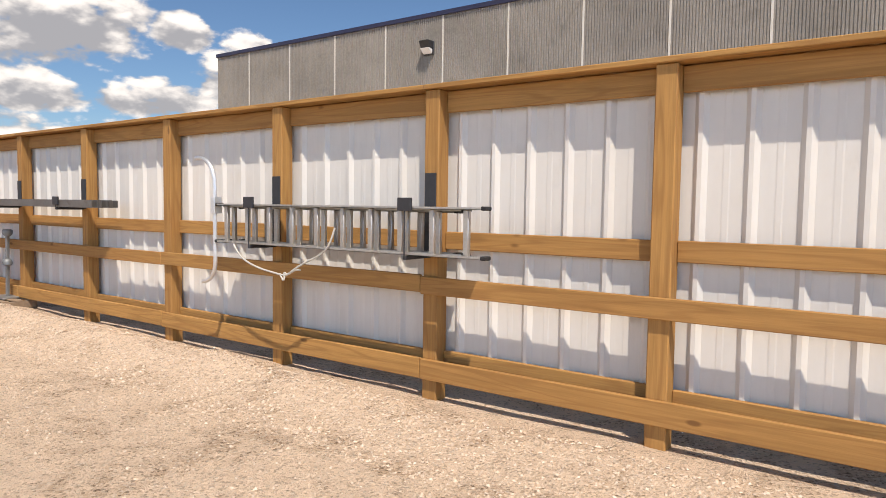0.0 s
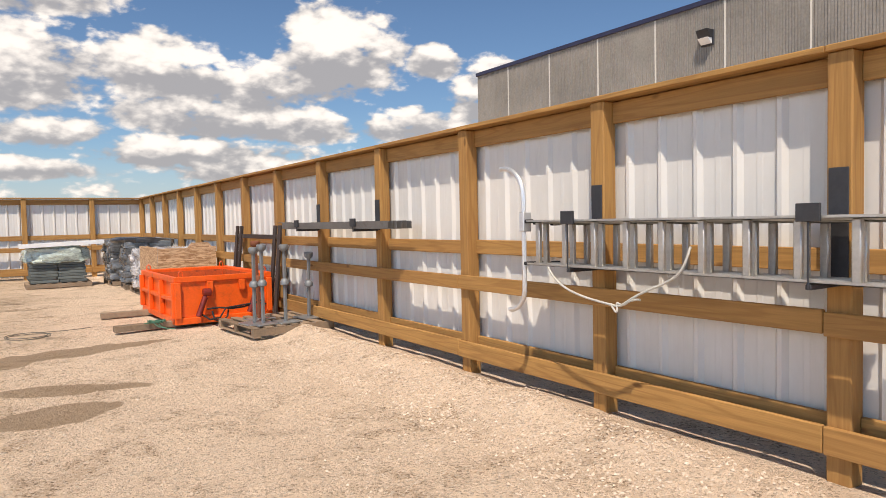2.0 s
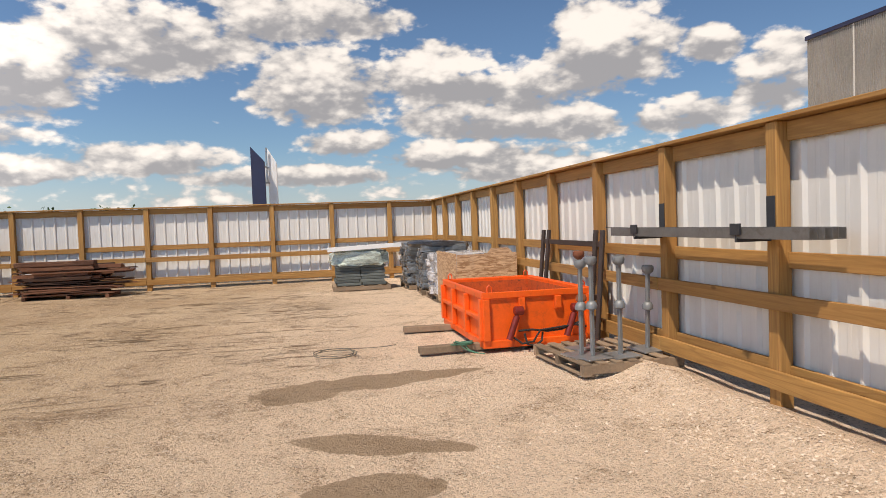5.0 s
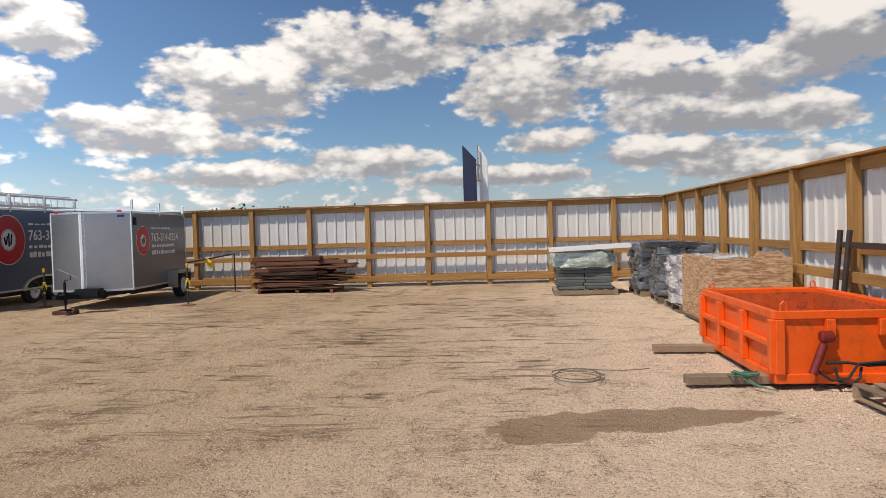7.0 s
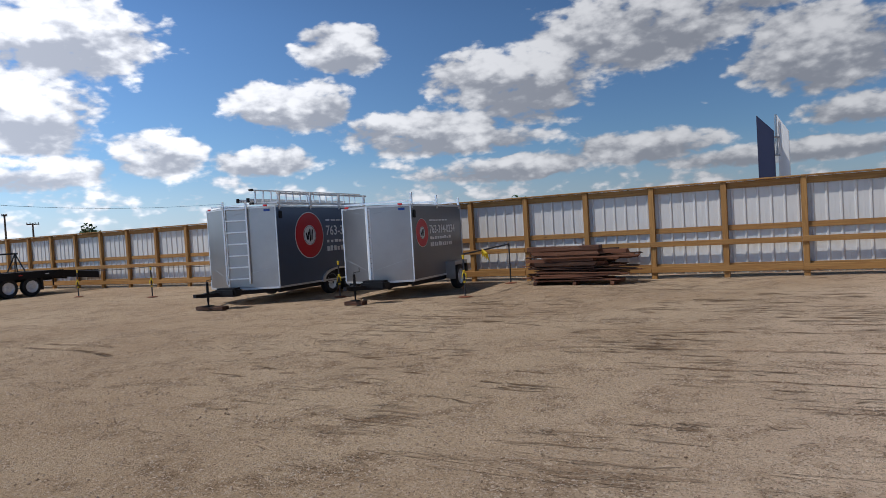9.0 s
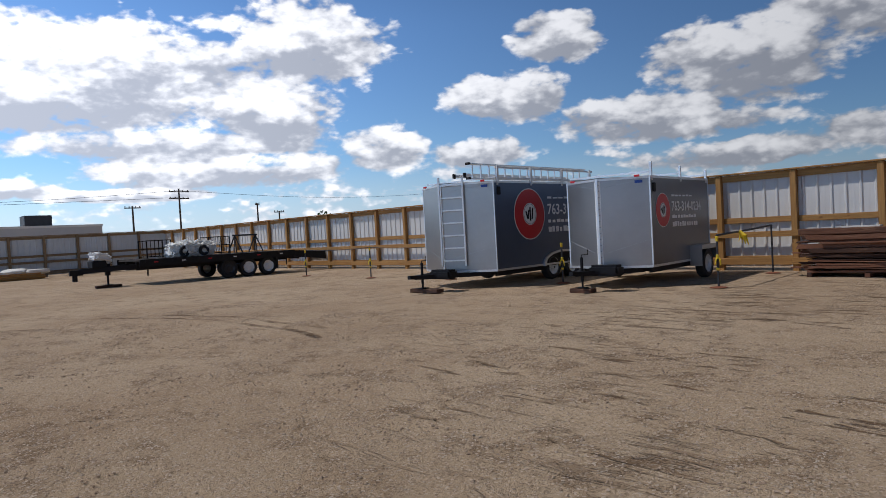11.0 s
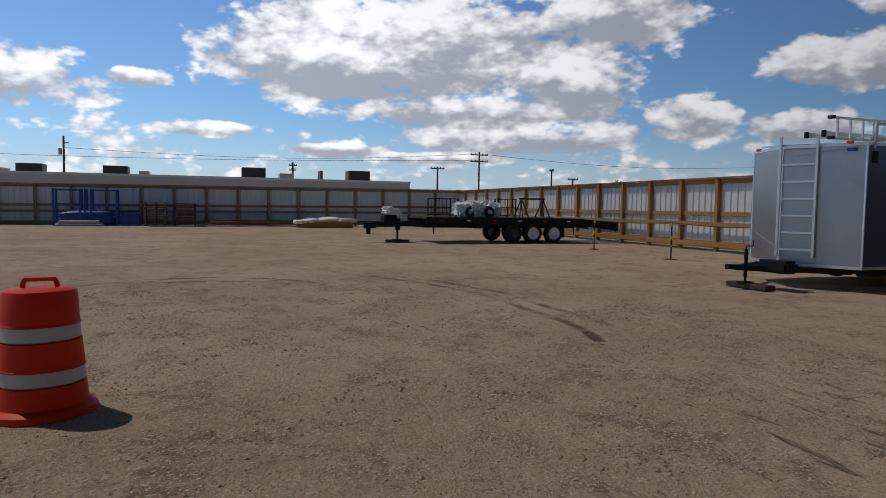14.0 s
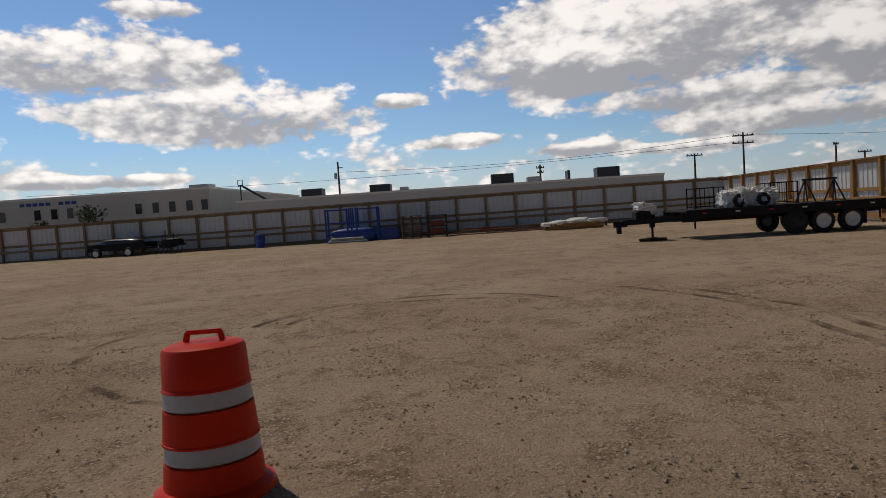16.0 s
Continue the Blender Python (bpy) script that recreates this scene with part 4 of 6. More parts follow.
def film_material(name, color, alpha, rough=0.18):
    """Crumpled clear wrap over goods: shading and glints of its creases put into the colour, under a gloss coat."""
    m = bpy.data.materials.new(name)
    m.use_nodes = True
    t = m.node_tree
    t.nodes.clear()
    g = Nodes(t)
    co = g.n("ShaderNodeTexCoord").outputs["Object"]
    drawn = g.n("ShaderNodeMapping", {"Vector": co, "Scale": (1.0, 1.0, 2.6), "Rotation": (0.3, 0.25, 0.0)}).outputs[0]
    cr = g.n("ShaderNodeTexNoise", {"Vector": drawn, "Scale": 5.0, "Detail": 7.0, "Roughness": 0.65, "Distortion": 1.2}).outputs["Fac"]
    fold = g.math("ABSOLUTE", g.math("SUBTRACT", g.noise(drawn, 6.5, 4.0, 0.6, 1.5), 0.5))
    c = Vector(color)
    # hollows darkened and fold lines brightened in the colour, like shade and glints
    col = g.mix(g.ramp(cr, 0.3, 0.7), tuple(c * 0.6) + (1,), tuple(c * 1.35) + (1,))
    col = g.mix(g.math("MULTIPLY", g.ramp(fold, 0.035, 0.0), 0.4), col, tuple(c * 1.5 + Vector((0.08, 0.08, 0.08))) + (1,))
    bp = g.n("ShaderNodeBump", {"Strength": 0.9, "Distance": 0.03, "Height": cr}).outputs[0]
    bs = g.n("ShaderNodeBsdfPrincipled", {"Base Color": col, "Roughness": rough, "Normal": bp, "Coat Weight": 0.6, "Coat Roughness": 0.12})
    t.links.new(bs.outputs[0], g.n("ShaderNodeOutputMaterial").inputs[0])
    return m


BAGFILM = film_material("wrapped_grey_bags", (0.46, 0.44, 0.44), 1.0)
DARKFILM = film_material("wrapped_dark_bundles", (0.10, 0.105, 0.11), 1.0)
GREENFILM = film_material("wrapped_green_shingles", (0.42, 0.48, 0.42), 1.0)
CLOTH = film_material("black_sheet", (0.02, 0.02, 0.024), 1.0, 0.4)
BUNDLE = coat("shingle_bundles", (0.10, 0.115, 0.11), 0.7, 0.0, 0.3, 3.0, 20.0, 0.3, 50.0, rand=0.6)


def pillow(bm, m, lx, ly, lz, seed, puff=0.35, crease=0.0):
    """A plump sack: a box pulled round, with dents."""
    for v in bmesh.ops.create_uvsphere(bm, u_segments=32 if crease else 16, v_segments=20 if crease else 10, radius=1.0)["verts"]:
        p = v.co.copy()
        q = Vector([math.copysign(abs(c) ** puff, c) for c in p])
        q *= 1 + 0.13 * noise.noise(p * 1.7 + Vector((seed, 0, 0))) + 0.06 * noise.noise(p * 4.1 + Vector((0, seed, 0)))
        if crease:
            q *= 1 + crease * (abs(noise.noise(p * 3.3 + Vector((seed, seed, 0)))) + 0.5 * abs(noise.noise(p * 7.0 + Vector((0, 0, seed)))) - 0.25)
        v.co = m @ Vector((q.x * lx / 2, q.y * ly / 2, q.z * lz / 2))


def bag_pallet(x, y, rz, rows, material, label, seed, d=1.15):
    p = pallet_at("pallet", pose(x, y, 0.0, 0, 0, rz), "wooden pallet under wrapped bags", "pallets of wrapped goods", 1.15, d)
    st = thing("wrapped_bags", pose(x, y, 0.136, 0, 0, rz), label, "bag stack", "pallets of wrapped goods")
    r = random.Random(seed)
    z = 0.02
    for k in range(rows):
        for i in range(2):
            for j in range(3):
                bm = bmesh.new()
                pillow(bm, pose(0.30 + 0.55 * i + r.uniform(-0.05, 0.05), 0.2 + (d - 0.4) * j / 2 + r.uniform(-0.03, 0.03), z + 0.075, r.uniform(-4, 4), r.uniform(-4, 4), r.uniform(-6, 6)), 0.60, 0.46, 0.19, seed + k * 7 + i * 3 + j)
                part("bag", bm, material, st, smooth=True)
        z += 0.145
    return st


bag_pallet(2.72, 17.75, 2, 6, BAGFILM, "shrink-wrapped grey plastic bags stacked on a pallet", 3)
bag_pallet(2.62, 19.15, -3, 7, DARKFILM, "shrink-wrapped dark bags under a black sheet", 9)
bag_pallet(2.55, 20.7, 4, 7, DARKFILM, "wrapped dark bundles in the fence corner", 14)
bm = bmesh.new()
pillow(bm, pose(3.15, 19.8, 1.19, 0, 3, 20), 1.25, 1.5, 0.2, 5, 0.6)
solid("plastic_sheet", bm, CLOTH, pose(0, 0, 0), "black plastic sheet draped over wrapped bags", "plastic sheet", smooth=True)


def shingle_pallet():
    pallet_at("pallet", pose(0.62, 21.25, 0.0), "wooden pallet under wrapped shingle bundles", "pallets of wrapped goods", 1.5, 1.15)
    s = thing("shingle_stack", pose(0.64, 21.3, 0.137), "wrapped stack of dark shingle bundles with pale green cover", "shingle stack", "pallets of wrapped goods")
    z = 0.0
    r = random.Random(2)
    for k in range(7):
        for i in range(2):
            bm = bmesh.new()
            dx = r.uniform(-0.03, 0.03)
            box(bm, 0.06 + 0.66 * i + dx, 0.06 + 0.66 * i + 0.64 + dx, 0.03, 1.02, z, z + 0.075)
            rounded(bm, 0.012)
            part("shingle_pack", bm, BUNDLE, s)
        z += 0.078
    bm = bmesh.new()
    pillow(bm, pose(0.72, 0.52, z + 0.17), 1.46, 1.12, 0.46, 8, 0.42, 0.22)
    part("cover", bm, GREENFILM, s, "pale green translucent plastic cover", smooth=True)
    t = thing("sheet_trim", pose(0.50, 21.15, 1.145, 0, -2, 3), "bent white metal flashing laid on the wrapped stack", "metal flashing")
    bm = bmesh.new()
    box(bm, 0.0, 1.95, 0.0, 0.35, 0.0, 0.012)
    box(bm, 0.0, 1.95, -0.01, 0.0, -0.09, 0.012)
    part("sheet", bm, WHITE, t)


shingle_pallet()


def lumber_pile():
    r = random.Random(11)
    z = 0.0
    n = 0
    x0, x1, y0 = -7.72, -5.2, 23.35
    for b in (-7.6, -6.5, -5.5):
        bm = bmesh.new()
        box(bm, b, b + 0.1, y0, y0 + 1.2, 0.0, 0.09)
        rounded(bm, 0.006)
        solid("barn_board", bm, BROWNWOOD, pose(0, 0, 0.0), "dark brown timber bearer under old boards", "lumber", "pile of old brown boards")
    z = 0.09
    while z < 0.86:
        h = r.choice((0.03, 0.04, 0.05, 0.05, 0.10))
        y = y0 + r.uniform(-0.12, 0.10)
        slope = r.uniform(-0.018, 0.018)
        while y < y0 + 1.1:
            w = r.uniform(0.14, 0.30)
            a = x0 + r.uniform(-0.22, 0.5)
            l = r.uniform(1.5, 2.55)
            turn = r.uniform(-0.03, 0.03)
            lie = z + r.uniform(-0.008, 0.012)
            bm = bmesh.new()
            n_seg = 10
            ring = []
            for i in range(n_seg + 1):
                s = i / n_seg
                xx = a + l * s
                wob = 0.035 * noise.noise(Vector((xx * 2.5, y, z * 9))) + turn * (xx - a)
                sag = 0.02 * noise.noise(Vector((xx, y * 3, z))) + slope * (xx + 6.5)
                cut = [r.uniform(-0.06, 0.06) if i in (0, n_seg) else 0 for _ in range(4)]
                wane = 0.012 * noise.noise(Vector((xx * 6, y * 5, z * 7)))
                ring.append([bm.verts.new((xx + cut[q], y + wob + (w - 0.012 if q in (1, 2) else wane), lie + sag + (h - 0.008 + wane * 0.5 if q in (2, 3) else 0))) for q in range(4)])
            for p, q in zip(ring, ring[1:]):
                for i in range(4):
                    bm.faces.new((p[i], p[(i + 1) % 4], q[(i + 1) % 4], q[i]))
            bm.faces.new(ring[0])
            bm.faces.new(ring[-1][::-1])
            solid("barn_board", bm, BROWNWOOD, pose(0, 0, 0, 0, 0, 0), "old dark brown rough-sawn board in a pile", "lumber", "pile of old brown boards")
            y += w + r.uniform(0.0, 0.05)
            n += 1
        z += h + r.choice((0.0, 0.0, 0.022))
    # one thick beam across the top
    bm = bmesh.new()
    box(bm, -7.75, -5.75, y0 + 0.02, y0 + 0.34, z + 0.01, z + 0.14)
    rounded(bm, 0.012)
    solid("barn_board", bm, BROWNWOOD, pose(0, 0, 0, 0, 0, 0), "thick old brown beam on top of the pile", "lumber", "pile of old brown boards")
    z += 0.142
    bm = bmesh.new()
    box(bm, -6.9, -6.2, 23.38, 23.6, z, z + 0.03)
    solid("barn_board", bm, JOINT, pose(0, 0, 0.0), "pale offcut lying on the old boards", "lumber", "pile of old brown boards")


lumber_pile()


# ---- trailers ----
def wheel(parent, x, y, z, r, w, side, rim_mat):
    """Axle along local x; side is +1 or -1 for the outer face."""
    m = pose(x, y, z, 0, 90 * side, 0)
    bm = bmesh.new()
    lathe(bm, ((r * 0.62, -w / 2), (r * 0.93, -w / 2), (r, -w * 0.32), (r, w * 0.32), (r * 0.93, w / 2), (r * 0.62, w / 2), (r * 0.6, 0), (r * 0.62, -w / 2)), 28, caps=False)
    ob = part("wheel", bm, RUBBER, parent, smooth=True)
    ob.matrix_basis = m
    bm = bmesh.new()
    lathe(bm, ((r * 0.02, w * 0.1), (r * 0.3, w * 0.1), (r * 0.5, w * 0.16), (r * 0.62, w * 0.46), (r * 0.66, w * 0.51), (r * 0.66, w * 0.47)), 28, caps=False)
    for k in range(6):
        a = k * math.pi / 3
        lathe(bm, ((r * 0.07, w * 0.12), (r * 0.07, w * 0.2)), 6, pose(r * 0.17 * math.cos(a), r * 0.17 * math.sin(a), 0))
    lathe(bm, ((r * 0.13, w * 0.1), (r * 0.13, w * 0.26), (r * 0.08, w * 0.3)), 10)
    for k in range(8):
        a = k * math.pi / 4
        box(bm, r * 0.14, r * 0.56, -r * 0.06, r * 0.06, w * 0.1, w * 0.2, Matrix.Rotation(a, 4, "Z"))
    part("rim", bm, rim_mat, ob, "white steel spoke rim", smooth=True)
    return ob


def lettering(text, size, m, parent, material, name="lettering"):
    c = bpy.data.curves.new(name, "FONT")
    c.body, c.size, c.extrude, c.resolution_u, c.offset = text, size, 0.001, 2, 0.006
    tmp = bpy.data.objects.new(name, c)
    scene.collection.objects.link(tmp)
    bpy.context.view_layer.update()
    me = bpy.data.meshes.new_from_object(tmp.evaluated_get(bpy.context.evaluated_depsgraph_get()))
    bpy.data.objects.remove(tmp)
    me.materials.clear()
    me.materials.append(material)
    ob = new(name, me)
    ob.parent, ob.matrix_basis = parent, m
    return ob


def disc(name, r, r_in, m, parent, material, label=""):
    bm = bmesh.new()
    if r_in:
        lathe(bm, ((r, 0), (r, 0.003), (r_in, 0.003), (r_in, 0)), 48)
        bm.faces.ensure_lookup_table()
        bmesh.ops.delete(bm, geom=[f for f in bm.faces if len(f.verts) > 4], context="FACES_ONLY")
    else:
        lathe(bm, ((r, 0), (r, 0.003)), 48)
    ob = part(name, bm, material, parent, label)
    ob.matrix_basis = m
    return ob


def cargo_trailer(m, w, l, nose, zb, zt, wheels, wr, label, logo_y, logo_r, text_y, stakes, fender_out, side_mat, ridge):
    """Closed cargo trailer with a V nose. Local origin: front right corner at ground level, body runs to +y, right side is x = 0."""
    t = thing("cargo_trailer", m, label, "cargo trailer", "silver cargo trailers")
    cx = -w / 2
    # body: V-nosed prism
    bm = bmesh.new()
    plan = [(0, 0), (0, l), (-w, l), (-w, 0)]
    lo = [bm.verts.new((x, y, zb)) for x, y in plan]
    hi = [bm.verts.new((x, y, zt)) for x, y in plan]
    for i in (1, 2):
        bm.faces.new((lo[i], lo[(i + 1) % 4], hi[(i + 1) % 4], hi[i]))
    part("body", bm, SILVER, t)
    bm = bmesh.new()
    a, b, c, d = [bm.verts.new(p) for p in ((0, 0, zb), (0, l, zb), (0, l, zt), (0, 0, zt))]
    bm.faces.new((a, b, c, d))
    part("side_skin", bm, side_mat, t, "pewter side panel, coloured darker as the shaded side")
    for sx, nm in ((0, "nose_panel"), (-w, "nose_panel")):
        bm = bmesh.new()
        q = [bm.verts.new(p) for p in ((sx, 0, zb), (cx, -nose, zb), (cx, -nose, zt - 0.02), (sx, 0, zt))]
        bm.faces.new(q)
        part(nm, bm, SILVER, t)
    bm = bmesh.new()
    top = [bm.verts.new(p) for p in ((0, 0, zt), (0, l, zt), (cx, l, zt + 0.06), (cx, -nose, zt + 0.02), (-w, l, zt), (-w, 0, zt))]
    bm.faces.new((top[0], top[1], top[2], top[3]))
    bm.faces.new((top[3], top[2], top[4], top[5]))
    bot = [bm.verts.new(p) for p in ((0, 0, zb), (0, l, zb), (-w, l, zb), (-w, 0, zb), (cx, -nose, zb))]
    bm.faces.new(bot)
    part("roof", bm, WHITE, t, "white roof skin")
    # edge trims
    for p, q in (((0.004, 0, zb), (0.004, 0, zt)), ((0.004, l, zb), (0.004, l, zt)), ((-w - 0.004, 0, zb), (-w - 0.004, 0, zt)), ((cx, -nose - 0.004, zb), (cx, -nose - 0.004, zt))):
        bm = bmesh.new()
        beam(bm, p, q, 0.03 if p[1] >= 0 else 0.05, 0.02, (0, 1, 0))
        part("corner_trim", bm, ALU, t)
    for p, q in (((0.006, 0.0, zt - 0.02), (0.006, l, zt - 0.02)), ((0.006, 0, zt - 0.02), (cx, -nose - 0.006, zt - 0.02)), ((-w - 0.006, 0, zt - 0.02), (cx, -nose - 0.006, zt - 0.02)), ((0.006, 0.0, zb + 0.02), (0.006, l, zb + 0.02)), ((0.006, 0, zb + 0.02), (cx, -nose - 0.006, zb + 0.02)), ((-w - 0.006, 0, zb + 0.02), (cx, -nose - 0.006, zb + 0.02))):
        bm = bmesh.new()
        beam(bm, p, q, 0.02, 0.05)
        part("rail_trim", bm, ALU, t)
    # slanted trims of the nose cap
    for z0, z1 in ((zt - 0.20, zt - 0.05),):
        for sx in (0.0, -w):
            bm = bmesh.new()
            p = Vector((cx, -nose - 0.008, z0)).lerp(Vector((sx, -0.008, z0)), 0.12)
            q = Vector((sx, -0.008, z1)).lerp(Vector((cx, -nose - 0.008, z1)), 0.06)
            beam(bm, p, q, 0.008, 0.022)
            part("nose_trim", bm, STEEL, t)
    # ridge strip with rivets, slanted bars low on the nose
    bm = bmesh.new()
    for sx, sg in ((0, 1), (-w, -1)):
        p, q = Vector((cx, -nose - 0.006, 0)), Vector((sx, -0.006, 0))
        e = p.lerp(q, ridge / (w / 2))
        vs = [bm.verts.new((a.x, a.y, z)) for a, z in ((p, zb + 0.05), (e, zb + 0.05), (e, zt - 0.06), (p, zt - 0.06))]
        bm.faces.new(vs)
    part("ridge_strip", bm, WHITE, t, "white riveted strip down the nose")
    for k in range(14):
        bm = bmesh.new()
        p = Vector((cx, -nose - 0.006, zb + 0.12 + k * (zt - zb - 0.25) / 13)).lerp(Vector((0, -0.006, zb + 0.12 + k * (zt - zb - 0.25) / 13)), ridge * 0.5 / (w / 2))
        lathe(bm, ((0.012, -0.004), (0.012, 0.004), (0.005, 0.009)), 6, pose(p.x, p.y, p.z, 90, 0, 0))
        part("rivet", bm, STEEL, t)
    for sx in (0.0, -w):
        bm = bmesh.new()
        p = Vector((cx, -nose - 0.008, zb + 0.33)).lerp(Vector((sx, -0.008, zb + 0.33)), 0.14)
        beam(bm, p, (sx * 0.985, -0.016, zb + 0.60), 0.008, 0.018)
        part("low_nose_bar", bm, STEEL, t)
    # badge, marker lights, vent
    bm = bmesh.new()
    box(bm, -0.30, -0.14, -0.018, -0.008, zt - 0.14, zt - 0.08, Matrix.Translation((0, 0, 0)) @ Matrix.Rotation(math.atan2(nose, w / 2), 4, "Z"))
    part("badge", bm, BLUE, t, "small blue and white maker's badge")
    for sx in (-0.22, -w + 0.22):
        bm = bmesh.new()
        s = abs(sx) if sx > -w / 2 else w + sx
        yy = -nose * (abs(s) / (w / 2)) - 0.02
        box(bm, sx - 0.06, sx + 0.06, yy - 0.02, yy + 0.01, zt - 0.01, zt + 0.035)
        rounded(bm, 0.006)
        part("marker_light", bm, RED, t, "red marker light")
    bm = bmesh.new()
    box(bm, 0.002, 0.03, 0.12, 0.25, zt - 0.34, zt - 0.14)
    rounded(bm, 0.03)
    part("side_vent", bm, BLACK, t, "black plastic side vent")
    # decals on the right side
    zc = zb + (zt - zb) * 0.62
    rot = Matrix.Translation((0.003, logo_y, zc)) @ Euler((0, radians(90), 0)).to_matrix().to_4x4()
    disc("decal_ring", logo_r, 0, rot, t, WHITE, "thin pale ring")
    disc("decal_ring", logo_r * 0.965, 0, Matrix.Translation((0.003, 0, 0)) @ rot, t, RED, "large red round decal")
    disc("decal_centre", logo_r * 0.43, 0, Matrix.Translation((0.006, 0, 0)) @ rot, t, WHITE, "white decal centre")
    disc("decal_centre", logo_r * 0.40, logo_r * 0.385, Matrix.Translation((0.009, 0, 0)) @ rot, t, BLACK)
    for k, (dy, dz, tl, hh) in enumerate(((-0.20, -0.04, 20, 0.2), (-0.10, -0.02, -12, 0.22), (0.02, 0.0, 0, 0.34), (0.16, 0.02, -8, 0.28))):
        bm = bmesh.new()
        box(bm, 0.0, 0.003, -logo_r * 0.045, logo_r * 0.045, -logo_r * hh * 0.8, logo_r * hh * 0.8)
        ob = part("decal_mark", bm, BLACK, t)
        ob.matrix_basis = pose(0.010, logo_y + dy * logo_r, zc + dz * logo_r, tl, 0, 0)
    side = Euler((radians(90), 0, radians(90))).to_matrix().to_4x4()
    s = 0.39 if logo_r > 0.5 else 0.30
    lettering("763-314-0234", s, Matrix.Translation((0.006, text_y, zc - 0.02)) @ side, t, TEXT)
    for z, hgt, n, lng in ((zc + 1.0 * s, 0.14 * s, 6, 4.0), (zc - 0.62 * s, 0.26 * s, 9, 4.6), (zc - 1.25 * s, 0.40 * s, 11, 4.9)):
        y = text_y + 0.02
        r = random.Random(int(z * 100))
        for k in range(n):
            ln = lng * s / n * r.uniform(0.6, 0.9)
            bm = bmesh.new()
            box(bm, 0.003, 0.006, y, y + ln, z, z + hgt * r.uniform(0.7, 1.0))
            part("lettering_bar", bm, TEXT, t, "line of pale unreadable lettering")
            y += lng * s / n
    # chassis, tongue, jack
    for x in (-0.12, -w + 0.06):
        bm = bmesh.new()
        box(bm, x, x + 0.06, 0.05, l - 0.02, zb - 0.12, zb - 0.002)
        part("chassis_rail", bm, BLACK, t)
    for k in range(4):
        y = 0.2 + k * (l - 0.5) / 3
        bm = bmesh.new()
        box(bm, -w + 0.12, -0.12, y, y + 0.05, zb - 0.10, zb - 0.004)
        part("crossmember", bm, BLACK, t)
    bm = bmesh.new()
    tip = Vector((cx, -nose - 1.0, zb - 0.03))
    beam(bm, (-0.25, 0.1, zb - 0.06), tip, 0.06, 0.10)
    beam(bm, (-w + 0.25, 0.1, zb - 0.06), tip, 0.06, 0.10)
    beam(bm, tip + Vector((0, 0.1, 0.0)), tip + Vector((0, -0.22, 0.02)), 0.09, 0.09)
    part("tongue", bm, BLACK, t, "black A-frame tongue and coupler")
    bm = bmesh.new()
    jx, jy = cx, -nose - 0.78
    tube(bm, [(jx, jy, 0.10), (jx, jy, zb - 0.2)], 0.022, 8)
    tube(bm, [(jx, jy, zb - 0.2), (jx, jy, zb + 0.30)], 0.032, 8)
    tube(bm, [(jx, jy, zb + 0.30), (jx, jy, zb + 0.35), (jx + 0.15, jy, zb + 0.36), (jx + 0.15, jy, zb + 0.46)], 0.012, 6)
    part("jack", bm, BLACK, t, "black screw jack with crank")
    bm = bmesh.new()
    box(bm, jx - 0.11, jx + 0.11, jy - 0.11, jy + 0.11, 0.09, 0.105)
    part("jack_foot", bm, BLACK, t)
    bm = bmesh.new()
    box(bm, cx + 0.05, cx + 0.72, -nose - 0.62, -nose - 0.30, zb - 0.10, zb + 0.12)
    rounded(bm, 0.05, 2)
    part("battery_box", bm, BLACK, t, "black box on the tongue", smooth=True)
    # wheels and mudguards
    for y in wheels:
        wheel(t, (0.15 if fender_out else -0.09), y, wr, wr, 0.2, 1, WHITE)
        wheel(t, -w - (0.12 if fender_out else -0.10), y, wr, wr, 0.2, -1, WHITE)
    y0, y1 = wheels[0] - wr - 0.12, wheels[-1] + wr + 0.12
    bm = bmesh.new()
    if fender_out:
        out = [(y0, 0.30), (y0 + 0.02, wr * 2 + 0.1), (y1 - 0.02, wr * 2 + 0.1), (y1, 0.44)]
        a = [bm.verts.new((0.0, y, z)) for y, z in out]
        b = [bm.verts.new((0.28, y, z)) for y, z in out]
        for i in range(3):
            bm.faces.new((a[i], a[i + 1], b[i + 1], b[i]))
        i0, i1 = bm.verts.new((0.28, y0 + 0.02, wr * 2)), bm.verts.new((0.28, y1 - 0.02, wr * 2))
        bm.faces.new((b[0], b[1], b[2], b[3], i1, i0))
        sk = [bm.verts.new(p) for p in ((0.0, y0 - 0.003, 0.30), (0.28, y0 - 0.003, 0.30), (0.28, y0 - 0.003, wr * 2 + 0.1), (0.0, y0 - 0.003, wr * 2 + 0.1))]
        bm.faces.new(sk)
        part("mudguard", bm, SILVER, t, "silver boxed mudguard")
    else:
        n = 14
        yc, hw = (y0 + y1) / 2, (y1 - y0) / 2
        arc = [(yc - hw * math.cos(math.pi * k / n), zb - 0.02 + (wr * 2 + 0.08 - zb) * math.sin(math.pi * k / n) ** 0.7) for k in range(n + 1)]
        for off in (0,):
            a = [bm.verts.new((0.0, y, z)) for y, z in arc]
            b = [bm.verts.new((0.05, y, z)) for y, z in arc]
            c = [bm.verts.new((0.05, yc + (y - yc) * 0.9, zb - 0.02 + (z - zb + 0.02) * 0.86)) for y, z in arc]
            for i in range(n):
                bm.faces.new((a[i], a[i + 1], b[i + 1], b[i]))
                bm.faces.new((b[i], b[i + 1], c[i + 1], c[i]))
        part("mudguard", bm, ALU, t, "pale rounded wheel arch trim")
        bm = bmesh.new()
        n = 14
